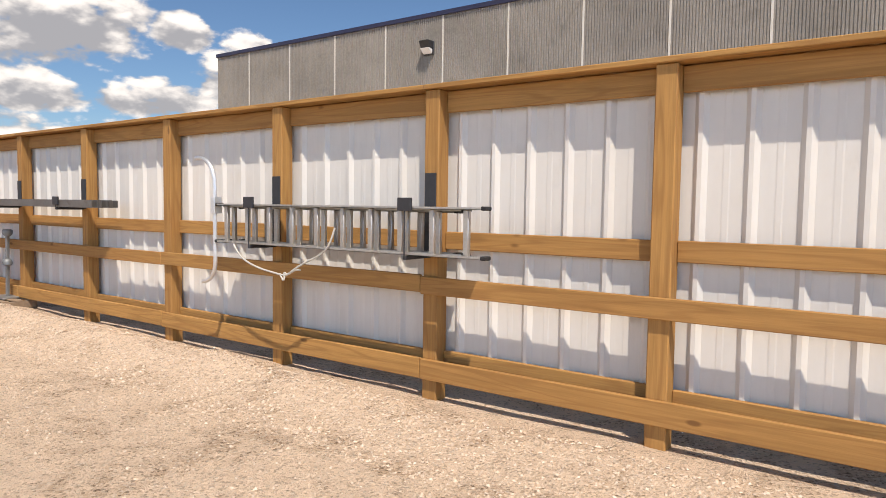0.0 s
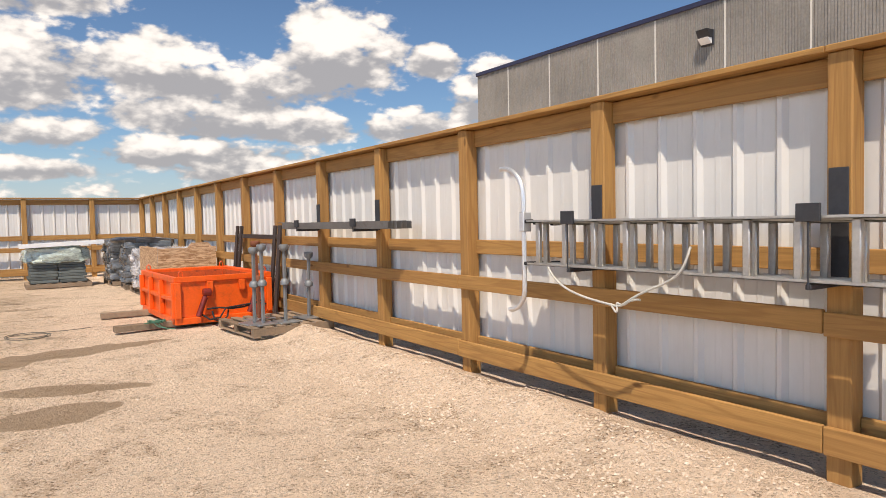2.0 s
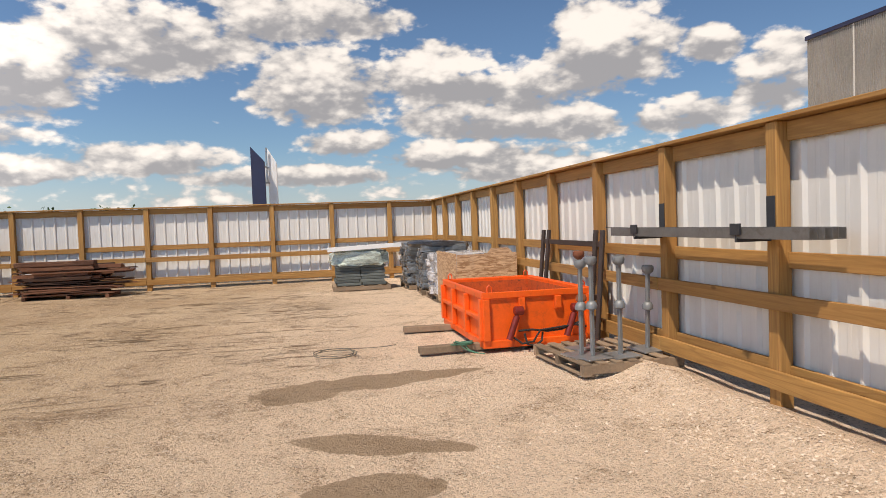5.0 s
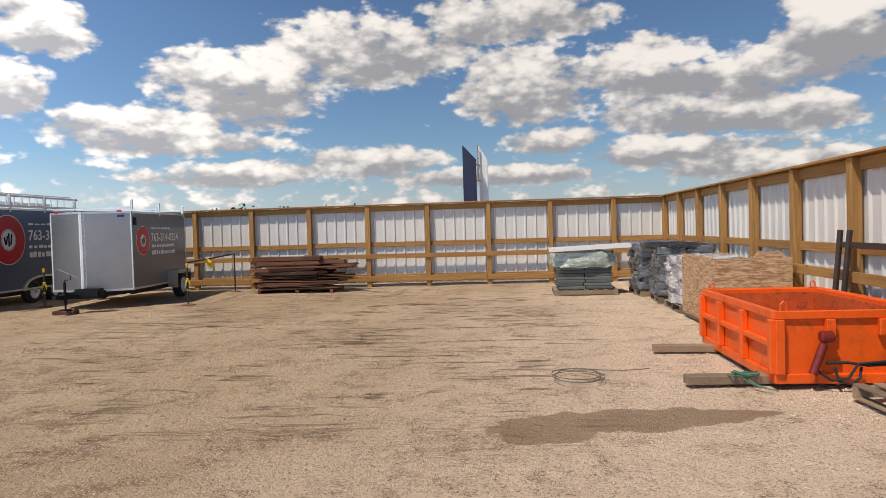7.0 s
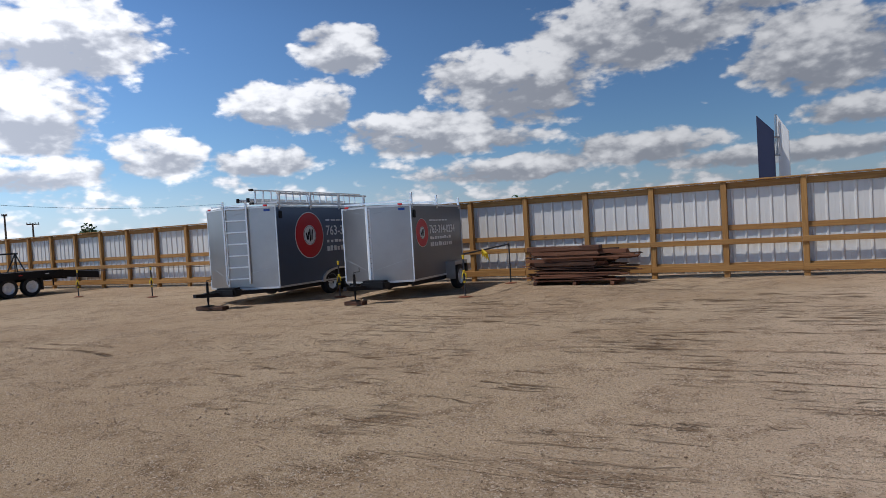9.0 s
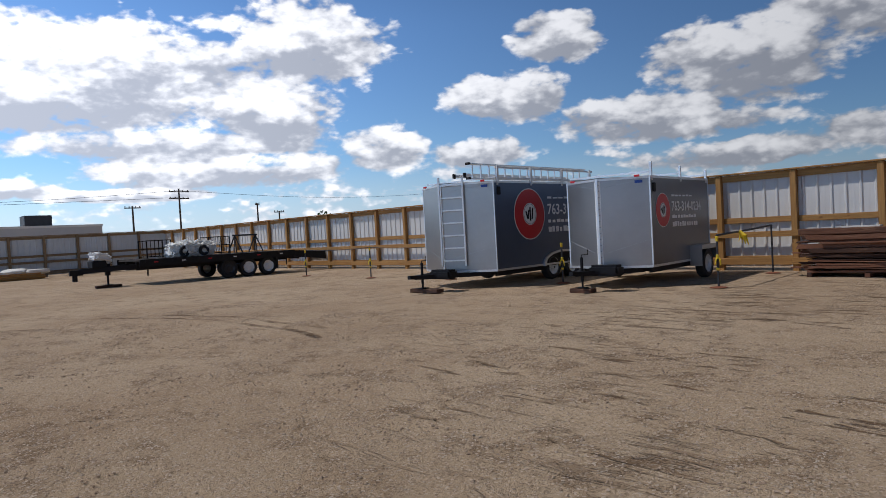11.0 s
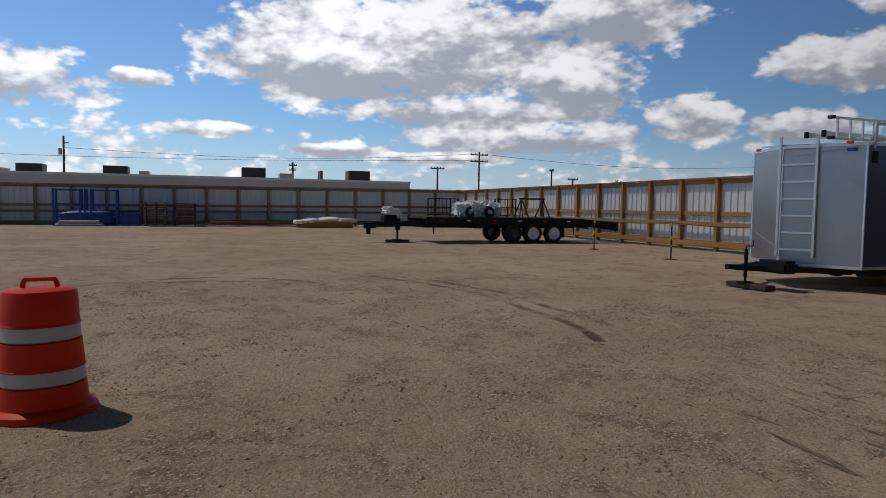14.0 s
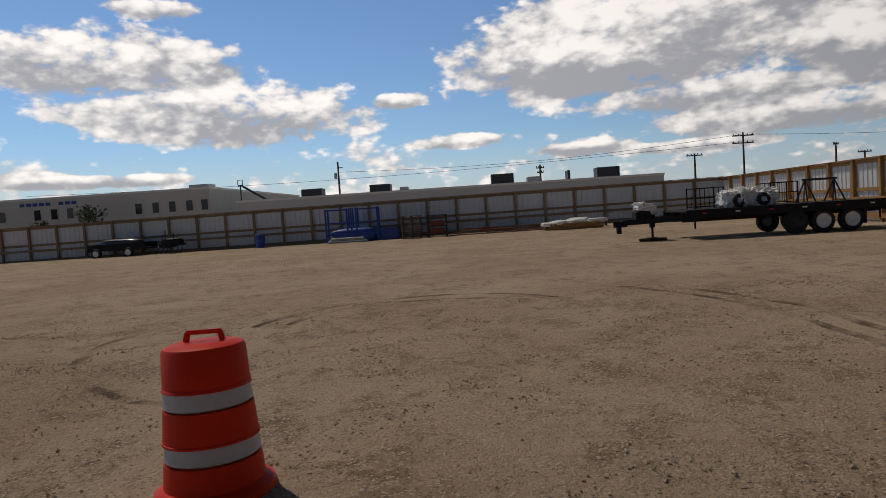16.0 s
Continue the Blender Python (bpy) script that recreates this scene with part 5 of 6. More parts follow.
        c = [bm.verts.new((0.008, yc + (y - yc) * 0.9, zb - 0.02 + (z - zb + 0.02) * 0.86)) for y, z in arc]
        bm.faces.new(c)
        part("wheel_well", bm, BLACK, t)
    for y, h in stakes:
        bm = bmesh.new()
        box(bm, -0.03, 0.03, y - 0.02, y + 0.02, zt - 0.1, zt + h)
        rounded(bm, 0.005)
        part("rack_stake", bm, ALU, t)
        bm = bmesh.new()
        box(bm, -w + 0.03, -0.03, y - 0.02, y + 0.02, zt + 0.07, zt + 0.11)
        part("rack_bar", bm, ALU, t)
    return t


T1 = pose(-13.22, 19.62, 0.0, 0, 0, 3)
T2 = pose(-9.66, 20.57, 0.0, 0, 0, 5)
t1 = cargo_trailer(T1, 2.38, 4.75, 0.58, 0.39, 2.56, (2.35, 3.25), 0.35, "large silver cargo trailer with roof rack, ladder and red round decal", 1.40, 0.65, 2.18, ((0.15, 0.30), (1.5, 0.30), (2.9, 0.30), (4.3, 0.30)), False, SHADE_PEWTER, 0.03)
cargo_trailer(T2, 1.98, 3.25, 0.45, 0.42, 2.35, (2.45,), 0.34, "small silver V-nose cargo trailer with red round decal", 0.60, 0.37, 1.06, ((0.08, 0.30), (1.6, 0.26), (3.15, 0.22)), True, SHADE_PEWTER_PALE, 0.07)


def rack_ladder(name, m, l, label):
    lad = thing(name, m, label, "ladder", "ladders on the large trailer")
    for x in (0.0, 0.34):
        bm = bmesh.new()
        box(bm, x, x + 0.03, 0, l, 0, 0.08)
        rounded(bm, 0.004)
        part("side_rail", bm, ALU, lad)
    n = int(l / 0.305)
    for k in range(n):
        bm = bmesh.new()
        box(bm, 0.03, 0.34, 0.12 + k * 0.305, 0.15 + k * 0.305, 0.025, 0.055)
        part("rung", bm, ALU, lad)
    for x in (0.0, 0.34):
        bm = bmesh.new()
        box(bm, x - 0.01, x + 0.045, -0.05, 0.03, -0.015, 0.095)
        rounded(bm, 0.01)
        part("rubber_foot", bm, RUBBER, lad)
    return lad


# on the roof: two ladders on edge against the stakes, held by the roof bars
rack_ladder("roof_ladder", T1 @ pose(-0.06, -0.75, 2.59, 0, -90, 0), 5.0, "aluminium ladder on edge along trailer roof rack")
rack_ladder("roof_ladder", T1 @ pose(-0.75, -0.55, 2.675), 4.4, "aluminium ladder lying flat on trailer roof rack")
for y in (0.15, 1.5, 2.9, 4.3):
    bm = bmesh.new()
    box(bm, 0.024, 0.046, y - 0.03, y + 0.03, 2.5, 2.92)
    part("rack_plate", bm, WHITE, t1)
for z in (2.60, 2.86):
    bm = bmesh.new()
    box(bm, -0.02, 0.0, 0.1, 4.5, z, z + 0.05)
    part("rack_rail", bm, WHITE, t1)
# climbing ladder on the nose
nose_l = thing("nose_ladder", T1 @ pose(-1.20, -0.66, 0.55, 0, 0, 26.0), "aluminium climbing ladder fixed upright on trailer nose", "ladder", "ladders on the large trailer")
for x in (0.0, 0.60):
    bm = bmesh.new()
    box(bm, x, x + 0.045, -0.03, 0.03, 0, 2.17)
    rounded(bm, 0.005)
    part("side_rail", bm, ALU, nose_l)
for k in range(7):
    bm = bmesh.new()
    box(bm, 0.045, 0.60, -0.02, 0.02, 0.12 + k * 0.305, 0.155 + k * 0.305)
    part("rung", bm, ALU, nose_l)
# wooden blocks under the jacks
for mm, lx, yy in ((T1, 0.9, -1.33), (T2, 0.5, -1.23)):
    bm = bmesh.new()
    box(bm, -lx / 2, lx / 2, -0.12, 0.12, 0.0, 0.09)
    rounded(bm, 0.008)
    solid("wood_block", bm, BROWNWOOD, mm @ pose(-1.1 if lx > 0.6 else -0.99, yy, -0.01, 0, 0, 0), "dark timber block under a trailer jack", "wood block", "blocks under trailer jacks")


# ---- stanchions with caution tape ----
YELLOW = coat("yellow_tape", (0.70, 0.50, 0.02), 0.5, 0.0, 0.15, 4.0, 30.0, 0.2, 50.0)


def stanchion(x, y, h, label, tape=True):
    z = ground_height(x, y)
    s = thing("stanchion", pose(x, y, z + 0.01), label, "stanchion", "pipe stanchions with tape")
    bm = bmesh.new()
    lathe(bm, ((0.17, 0), (0.17, 0.012), (0.04, 0.03)), 16)
    part("base", bm, RUST, s)
    bm = bmesh.new()
    tube(bm, [(0, 0, 0.02), (0, 0, h)], 0.022, 8)
    part("pipe", bm, DARK_STEEL, s, smooth=True)
    if tape:
        for z0, z1 in ((h * 0.88, h * 0.98), (h * 0.55, h * 0.63), (h * 0.33, h * 0.38)):
            bm = bmesh.new()
            lathe(bm, ((0.024, z0), (0.030, z0 + 0.01), (0.03, (z0 + z1) / 2), (0.036, z1 - 0.01), (0.024, z1)), 7)
            part("tape_wrap", bm, YELLOW, s, "yellow caution tape")
        bm = bmesh.new()
        for k in range(3):
            a = k * 2.1
            p = [Vector((0.02 * math.cos(a), 0.02 * math.sin(a), h * 0.58)), Vector((0.05 * math.cos(a), 0.05 * math.sin(a), h * 0.52)), Vector((0.06 * math.cos(a), 0.07 * math.sin(a), h * 0.42))]
            tube(bm, p, [0.012, 0.02, 0.008], 4)
        part("tape_tail", bm, YELLOW, s)
    return s


for x, y, h in ((-8.37, 20.78, 1.05), (-12.3, 20.95, 1.0), (-16.6, 21.3, 1.0), (-20.2, 21.1, 1.03), (-24.5, 21.3, 1.0)):
    stanchion(x, y, h, "rusty pipe stanchion wrapped in yellow caution tape")
stanchion(-8.62, 24.2, 1.15, "dark pipe stanchion beside the lumber pile", False)
rail = bmesh.new()
tube(rail, [(-8.37, 20.78, 1.04), (-8.5, 22.5, 1.08), (-8.62, 24.2, 1.14)], 0.022, 8)
solid("guard_rail", rail, DARK_STEEL, pose(0, 0, 0), "dark pipe rail with scraps of yellow tape", "rail", smooth=True)
for k, (a, b) in enumerate((((-16.6, 21.3, 1.0), (-20.2, 21.1, 1.02)), ((-20.2, 21.1, 1.02), (-24.5, 21.3, 0.99)))):
    a, b = Vector(a), Vector(b)
    bm = bmesh.new()
    for i in range(10):
        beam(bm, a.lerp(b, i / 10) - Vector((0, 0, 0.05 * math.sin(math.pi * i / 10))), a.lerp(b, (i + 1) / 10) - Vector((0, 0, 0.05 * math.sin(math.pi * (i + 1) / 10))), 0.012, 0.02)
    solid("caution_tape", bm, DARK_STEEL, pose(0, 0, 0), "dark sagging strip of caution tape strung between stanchions", "caution tape", "tape strips between stanchions")
bm = bmesh.new()
for k in range(4):
    tube(bm, [(-8.46, 22.0 + 0.03 * k, 1.08), (-8.43 + 0.03 * k, 22.05, 0.98), (-8.46 + 0.05 * k, 22.0 + 0.05 * k, 0.86 - 0.03 * k)], [0.02, 0.035, 0.01], 4)
solid("caution_tape", bm, YELLOW, pose(0, 0, 0), "scrap of yellow tape knotted on a pipe rail", "caution tape", "tape strips between stanchions")


# ---- flatbed trailer ----
def flatbed():
    f = thing("flatbed_trailer", pose(-29.4, 14.6, 0.0, 0, 0, 90), "long black gooseless flatbed equipment trailer with beavertail", "flatbed trailer")
    zt = 0.97
    # local x runs from the hitch to the tail, local -y is the side towards the walker
    bm = bmesh.new()
    for y in (-0.55, 0.55):
        beam(bm, (0.2, y * 0.1, 0.66), (2.0, y, 0.72), 0.10, 0.18)
        box(bm, 2.0, 8.4, y - 0.05, y + 0.05, zt - 0.40, zt - 0.062)
    box(bm, -0.15, 0.3, -0.07, 0.07, 0.52, 0.72)
    box(bm, -0.05, 0.10, -0.06, 0.06, 0.30, 0.52)
    part("frame", bm, BLACK, f)
    for k in range(9):
        bm = bmesh.new()
        y = -1.2 + k * 0.268
        box(bm, 1.95, 8.4, y, y + 0.262, zt - 0.06, zt)
        part("deck_plank", bm, DARKPLANK, f)
    for y in (-1.28, 1.24):
        bm = bmesh.new()
        box(bm, 1.9, 8.45, y, y + 0.05, zt - 0.27, zt + 0.01)
        rounded(bm, 0.006)
        part("side_rail", bm, BLACK, f)
        if y < 0:
            for k in range(13):
                bm = bmesh.new()
                box(bm, 2.1 + k * 0.5, 2.22 + k * 0.5, y - 0.05, y, zt - 0.10, zt - 0.03)
                part("stake_pocket", bm, BLACK, f)
            for k in range(6):
                bm = bmesh.new()
                box(bm, 2.4 + k * 1.05, 2.55 + k * 1.05, y - 0.056, y - 0.051, zt - 0.13, zt - 0.09)
                part("reflector", bm, WHITE if k % 2 else RED, f, "red and white reflector strip")
    bm = bmesh.new()
    for y in (-1.2, 1.1):
        vs = box(bm, 8.45, 10.05, y, y + 0.1, zt - 0.30, zt - 0.02)
        for v in vs:
            if v.co.x > 9:
                v.co.z -= 0.18 if v.co.z < zt - 0.1 else 0.10
    for k in range(9):
        x = 8.5 + k * 0.18
        box(bm, x, x + 0.09, -1.1, 1.1, zt - 0.08 - 0.012 * k, zt - 0.04 - 0.012 * k)
    part("beavertail", bm, BLACK, f)
    for i, x in enumerate((5.45, 6.3, 7.2)):
        w = thing_wheel(f, x, -1.02, 0.38, WHITE if i else DARK_STEEL)
        thing_wheel(f, x, 1.02, 0.38, WHITE)
    bm = bmesh.new()
    box(bm, 7.55, 7.62, -1.2, -0.8, 0.22, zt - 0.1)
    part("mud_flap", bm, RUBBER, f)
    bm = bmesh.new()
    tube(bm, [(1.15, 0, 0.1), (1.15, 0, 0.5)], 0.04, 8)
    box(bm, 1.07, 1.23, -0.08, 0.08, 0.45, 0.95)
    box(bm, 1.0, 1.3, -0.14, 0.14, 0.09, 0.11)
    part("jack", bm, BLACK, f)
    for x in (2.3, 8.2):
        bm = bmesh.new()
        tube(bm, [(x, -0.9, 0.35), (x, -0.9, 0.8)], 0.03, 8)
        part("stabiliser_leg", bm, BLACK, f)
    bm = bmesh.new()
    box(bm, 0.55, 1.05, -0.3, 0.3, 0.74, 1.02)
    rounded(bm, 0.03)
    part("tool_box", bm, BLACK, f)
    bm = bmesh.new()
    pillow(bm, pose(0.92, 0, 1.13, 0, 14, 10), 0.66, 0.6, 0.3, 21, 0.6, 0.6)
    part("cover", bm, WHITE, f, "white cover over the winch", smooth=True)
    return f


def thing_wheel(f, x, y, r, rim):
    bm = bmesh.new()
    w = 0.24
    lathe(bm, ((r * 0.6, -w / 2), (r * 0.93, -w / 2), (r, -w * 0.32), (r, w * 0.32), (r * 0.93, w / 2), (r * 0.6, w / 2), (r * 0.58, 0), (r * 0.6, -w / 2)), 24, caps=False)
    ob = part("wheel", bm, RUBBER, f, smooth=True)
    ob.matrix_basis = pose(x, y, r, 90 if y < 0 else -90, 0, 0)
    bm = bmesh.new()
    lathe(bm, ((r * 0.02, w * 0.43), (r * 0.2, w * 0.42), (r * 0.24, w * 0.3), (r * 0.45, w * 0.28), (r * 0.58, w * 0.46), (r * 0.63, w * 0.53), (r * 0.64, w * 0.48)), 24, caps=False)
    for k in range(8):
        a = k * math.pi / 4
        lathe(bm, ((r * 0.035, w * 0.28), (r * 0.03, w * 0.36)), 6, pose(r * 0.33 * math.cos(a), r * 0.33 * math.sin(a), 0))
    part("rim", bm, rim, ob, "pale steel rim", smooth=True)
    return ob


DARKPLANK = coat("dark_deck_planks", (0.05, 0.04, 0.033), 0.85, 0.0, 0.3, 2.0, 20.0, 0.3, 50.0, rand=0.5)
flatbed()
bm = bmesh.new()
box(bm, -0.12, 0.12, -0.45, 0.45, 0, 0.09)
rounded(bm, 0.01)
solid("wood_block", bm, BROWNWOOD, pose(-29.4, 15.75, 0.0), "long dark timber under the flatbed jack", "wood block", "blocks under trailer jacks")


def wire_rack(x, y, z, w, h, d):
    r = thing("wire_rack", pose(x, y, z, 0, 0, 90), "black steel cage rack standing on the flatbed deck", "cage rack", "cage racks on the flatbed")
    for a in (0, w):
        for b in (0, d):
            bm = bmesh.new()
            box(bm, a - 0.02, a + 0.02, b - 0.02, b + 0.02, 0, h)
            part("post", bm, BLACK, r)
    for b in (0, d):
        for zz in (0.05, h * 0.5, h - 0.03):
            bm = bmesh.new()
            box(bm, 0, w, b - 0.015, b + 0.015, zz, zz + 0.03)
            part("bar", bm, BLACK, r)
        for k in range(1, 6):
            bm = bmesh.new()
            tube(bm, [(w * k / 6, b, 0.05), (w * k / 6, b, h)], 0.01, 5)
            part("rod", bm, BLACK, r)


wire_rack(-29.6, 17.3, 0.972, 0.95, 0.72, 0.9)
wire_rack(-29.4, 19.75, 0.972, 0.9, 0.75, 0.8)


def tarp_material():
    return coat("white_tarp", (0.82, 0.80, 0.74), 0.5, 0.0, 0.10, 2.0, 9.0, 0.9, 9.0)


TARP = tarp_material()
load = thing("covered_load", pose(-29.4, 18.3, 0.972), "lumpy load under crumpled white plastic on the flatbed", "covered load")
for k in range(5):
    bm = bmesh.new()
    pillow(bm, pose(0.1 * (k % 2), 0.05 + 0.28 * k, 0.25 + 0.05 * (k % 3), 0, 0, 20 * k), 0.85, 0.62, 0.56, 40 + k, 0.6, 0.55)
    part("wrapped_lump", bm, TARP, load)
for y in (18.5, 19.3):
    bm = bmesh.new()
    lathe(bm, ((0.10, -0.06), (0.2, -0.06), (0.22, 0), (0.2, 0.06), (0.10, 0.06), (0.09, 0), (0.10, -0.06)), 16, caps=False)
    solid("small_tyre", bm, RUBBER, pose(-28.9, y, 1.19, 0, 90, 0), "small black tyre standing on the flatbed deck", "tyre", "tyres on the flatbed", smooth=True)


def sawhorse(x, y, z):
    s = thing("sawhorse", pose(x, y, z, 0, 0, 90), "dark steel A-frame trestle on the flatbed", "trestle")
    for a in (0.0, 0.95):
        for dx, dy in ((-0.2, -0.28), (0.2, -0.28), (-0.2, 0.28), (0.2, 0.28)):
            bm = bmesh.new()
            beam(bm, (a + dx, dy, 0), (a, 0, 0.75), 0.04, 0.04)
            part("leg", bm, DARK_STEEL, s)
    bm = bmesh.new()
    box(bm, -0.1, 1.05, -0.03, 0.03, 0.72, 0.79)
    rounded(bm, 0.006)
    part("top_bar", bm, DARK_STEEL, s)


sawhorse(-29.3, 20.85, 0.972)


# ---- traffic drum ----
DRUM = coat("orange_drum_plastic", (0.70, 0.030, 0.003), 0.5, 0.0, 0.08, 2.0, 15.0, 0.08, 25.0, spec=0.2, tint=(0.35, 0.04, 0.01, 0.25))
BAND = coat("white_reflective_band", (0.50, 0.51, 0.52), 0.4, 0.0, 0.10, 3.0, 20.0, 0.05, 50.0, tint=(0.35, 0.33, 0.30, 0.4))


def traffic_drum(x, y):
    z0 = ground_height(x, y)
    d = thing("traffic_drum", pose(x, y, z0 - 0.005, 1.0, -1.0, 0), "orange plastic traffic drum with two white reflective bands and handle", "traffic drum")
    def ring(nm, r0, z0, r1, z1, mat, lip=True, lab=""):
        bm = bmesh.new()
        n = 5
        prof = [(r0 - 0.02, z0)] + ([(r0 + 0.006, z0), (r0 + 0.006, z0 + 0.012)] if lip else [])
        prof += [(r0 + (r1 - r0) * k / n, z0 + 0.014 + (z1 - z0 - 0.016) * k / n) for k in range(n + 1)] + [(r1 - 0.02, z1)]
        lathe(bm, prof, 40)
        part(nm, bm, mat, d, lab, smooth=True)
    ring("lower_shell", 0.285, 0.04, 0.270, 0.22, DRUM)
    ring("band", 0.266, 0.22, 0.259, 0.325, BAND, False, "white reflective band")
    ring("middle_shell", 0.264, 0.325, 0.25, 0.515, DRUM)
    ring("band", 0.246, 0.515, 0.240, 0.62, BAND, False, "white reflective band")
    bm = bmesh.new()
    lathe(bm, ((0.22, 0.62), (0.247, 0.62), (0.245, 0.635), (0.240, 0.64), (0.232, 0.83), (0.222, 0.855), (0.19, 0.868), (0.05, 0.872)), 40)
    part("upper_shell", bm, DRUM, d, smooth=True)
    bm = bmesh.new()
    lathe(bm, ((0.33, 0.0), (0.34, 0.012), (0.335, 0.05), (0.30, 0.075), (0.28, 0.078)), 40)
    part("base_ring", bm, DRUM, d, "orange rubber base ring", smooth=True)
    bm = bmesh.new()
    beam(bm, (-0.02, -0.11, 0.865), (-0.02, -0.095, 0.925), 0.038, 0.03)
    beam(bm, (-0.02, 0.11, 0.865), (-0.02, 0.095, 0.925), 0.038, 0.03)
    box(bm, -0.038, -0.002, -0.11, 0.11, 0.912, 0.938)
    rounded(bm, 0.009, 2)
    part("handle", bm, DRUM, d, smooth=True)


traffic_drum(-9.9, 8.02)


# ---- along the far fence ----
def blue_frame():
    b = thing("blue_steel_frame", pose(-46.6, 0.85, -0.05, 0, 0, 90), "tall blue painted steel scaffold frames against the fence", "steel frame")
    for x in (0.0, 1.3, 1.55, 1.85, 3.15):
        for y in (0.0, 0.7):
            bm = bmesh.new()
            box(bm, x - 0.05, x + 0.05, y - 0.04, y + 0.04, 0, 2.1)
            part("post", bm, BLUE, b)
    for z in (1.98, 1.2, 0.5):
        for x0, x1 in ((0.05, 1.25), (1.9, 3.1)):
            bm = bmesh.new()
            box(bm, x0, x1, -0.03, 0.03, z, z + 0.08)
            part("bar", bm, BLUE, b)
    bm = bmesh.new()
    pillow(bm, pose(1.7, 0.4, 0.45), 2.8, 0.8, 0.9, 31, 0.6)
    part("cover", bm, BLUE, b, "dark blue tarpaulin bundle", smooth=True)
    bm = bmesh.new()
    box(bm, 3.2, 4.4, 0.1, 0.8, 0.0, 0.75)
    rounded(bm, 0.12, 2)
    part("bin", bm, BLUE, b)
    for k in range(4):
        bm = bmesh.new()
        box(bm, 0.1 + 0.1 * k, 2.6 - 0.1 * k, -0.75, -0.3, 0.02 + 0.09 * k, 0.09 + 0.09 * k)
        rounded(bm, 0.01)
        part("stacked_panel", bm, WHITE if k % 2 else STEEL, b, "white stacked panel")


blue_frame()
base = pallet_at("pallet", pose(-47.0, 5.45, -0.03, 0, 0, 0), "weathered pallet in a tall stack by the far fence", "stack of pallets by the far fence", 1.0, 1.15)
for k in range(1, 10):
    copy_thing(base, pose(-47.0 + 0.03 * (k % 3), 5.45 + 0.02 * (k % 2), -0.03 + 0.139 * k, 0, 0, (k % 3) - 1))


def dark_stillage():
    s = thing("steel_stillage", pose(-46.9, 7.0, -0.03), "dark steel stillage rack holding odd metal parts", "stillage")
    for x in (0.0, 0.8):
        for y in (0.0, 1.1):
            bm = bmesh.new()
            box(bm, x, x + 0.07, y, y + 0.07, 0, 1.36)
            part("post", bm, DARK_STEEL, s)
    for z in (0.2, 0.65, 1.1, 1.3):
        bm = bmesh.new()
        box(bm, 0.0, 0.87, 0.0, 1.17, z, z + 0.05)
        part("shelf", bm, DARK_STEEL, s)
    for z, h in ((0.25, 0.3), (0.7, 0.3)):
        bm = bmesh.new()
        box(bm, 0.1, 0.8, 0.15, 1.0, z, z + h)
        rounded(bm, 0.03)
        part("load", bm, RUST, s)


dark_stillage()
r = random.Random(8)
for k in range(16):
    y = 8.3 + 0.3 * k
    bm = bmesh.new()
    l = r.uniform(1.2, 2.8)
    box(bm, 0, 0.18, 0, l, 0, 0.10)
    rounded(bm, 0.008)
    solid("timber", bm, OLDWOOD if k % 3 else RUST, pose(-47.2 + r.uniform(-0.2, 0.5), y, -0.04 + 0.11 * (k % 4), 0, 0, r.uniform(-6, 6)), "weathered timber lying in a low row by the far fence", "timber", "low row of timber by the far fence")


def tarped_lumber():
    t = thing("lumber_stack", pose(-45.8, 13.75, -0.03), "stack of fresh yellow boards under a torn white tarp", "lumber stack")
    rr = random.Random(3)
    for k in range(4):
        for j in range(4):
            bm = bmesh.new()
            box(bm, 0.30 * j, 0.30 * j + 0.28, rr.uniform(0.1, 0.4), 3.4 - rr.uniform(0, 0.3), 0.05 + 0.09 * k, 0.13 + 0.09 * k)
            rounded(bm, 0.006)
            part("board", bm, WOOD_Y, t)
    bm = bmesh.new()
    for k in range(6):
        pillow(bm, pose(0.6, 0.3 + 0.55 * k, 0.48 - 0.04 * abs(k - 3) + 0.04 * (k % 2), rr.uniform(-8, 8), 0, 20 * k), 1.2, 0.85, 0.26, 60 + k, 0.55)
    part("tarp", bm, TARP, t, "torn white plastic tarp", smooth=True)


tarped_lumber()


def blue_barrel(x, y):
    bm = bmesh.new()
    lathe(bm, ((0.25, 0), (0.28, 0.02), (0.28, 0.26), (0.295, 0.28), (0.28, 0.30), (0.28, 0.56), (0.295, 0.58), (0.28, 0.60), (0.28, 0.84), (0.25, 0.87)), 24)
    solid("plastic_barrel", bm, BLUE, pose(x, y, -0.05), "blue plastic barrel standing by the far fence", "barrel", smooth=True)


blue_barrel(-46.8, -3.3)


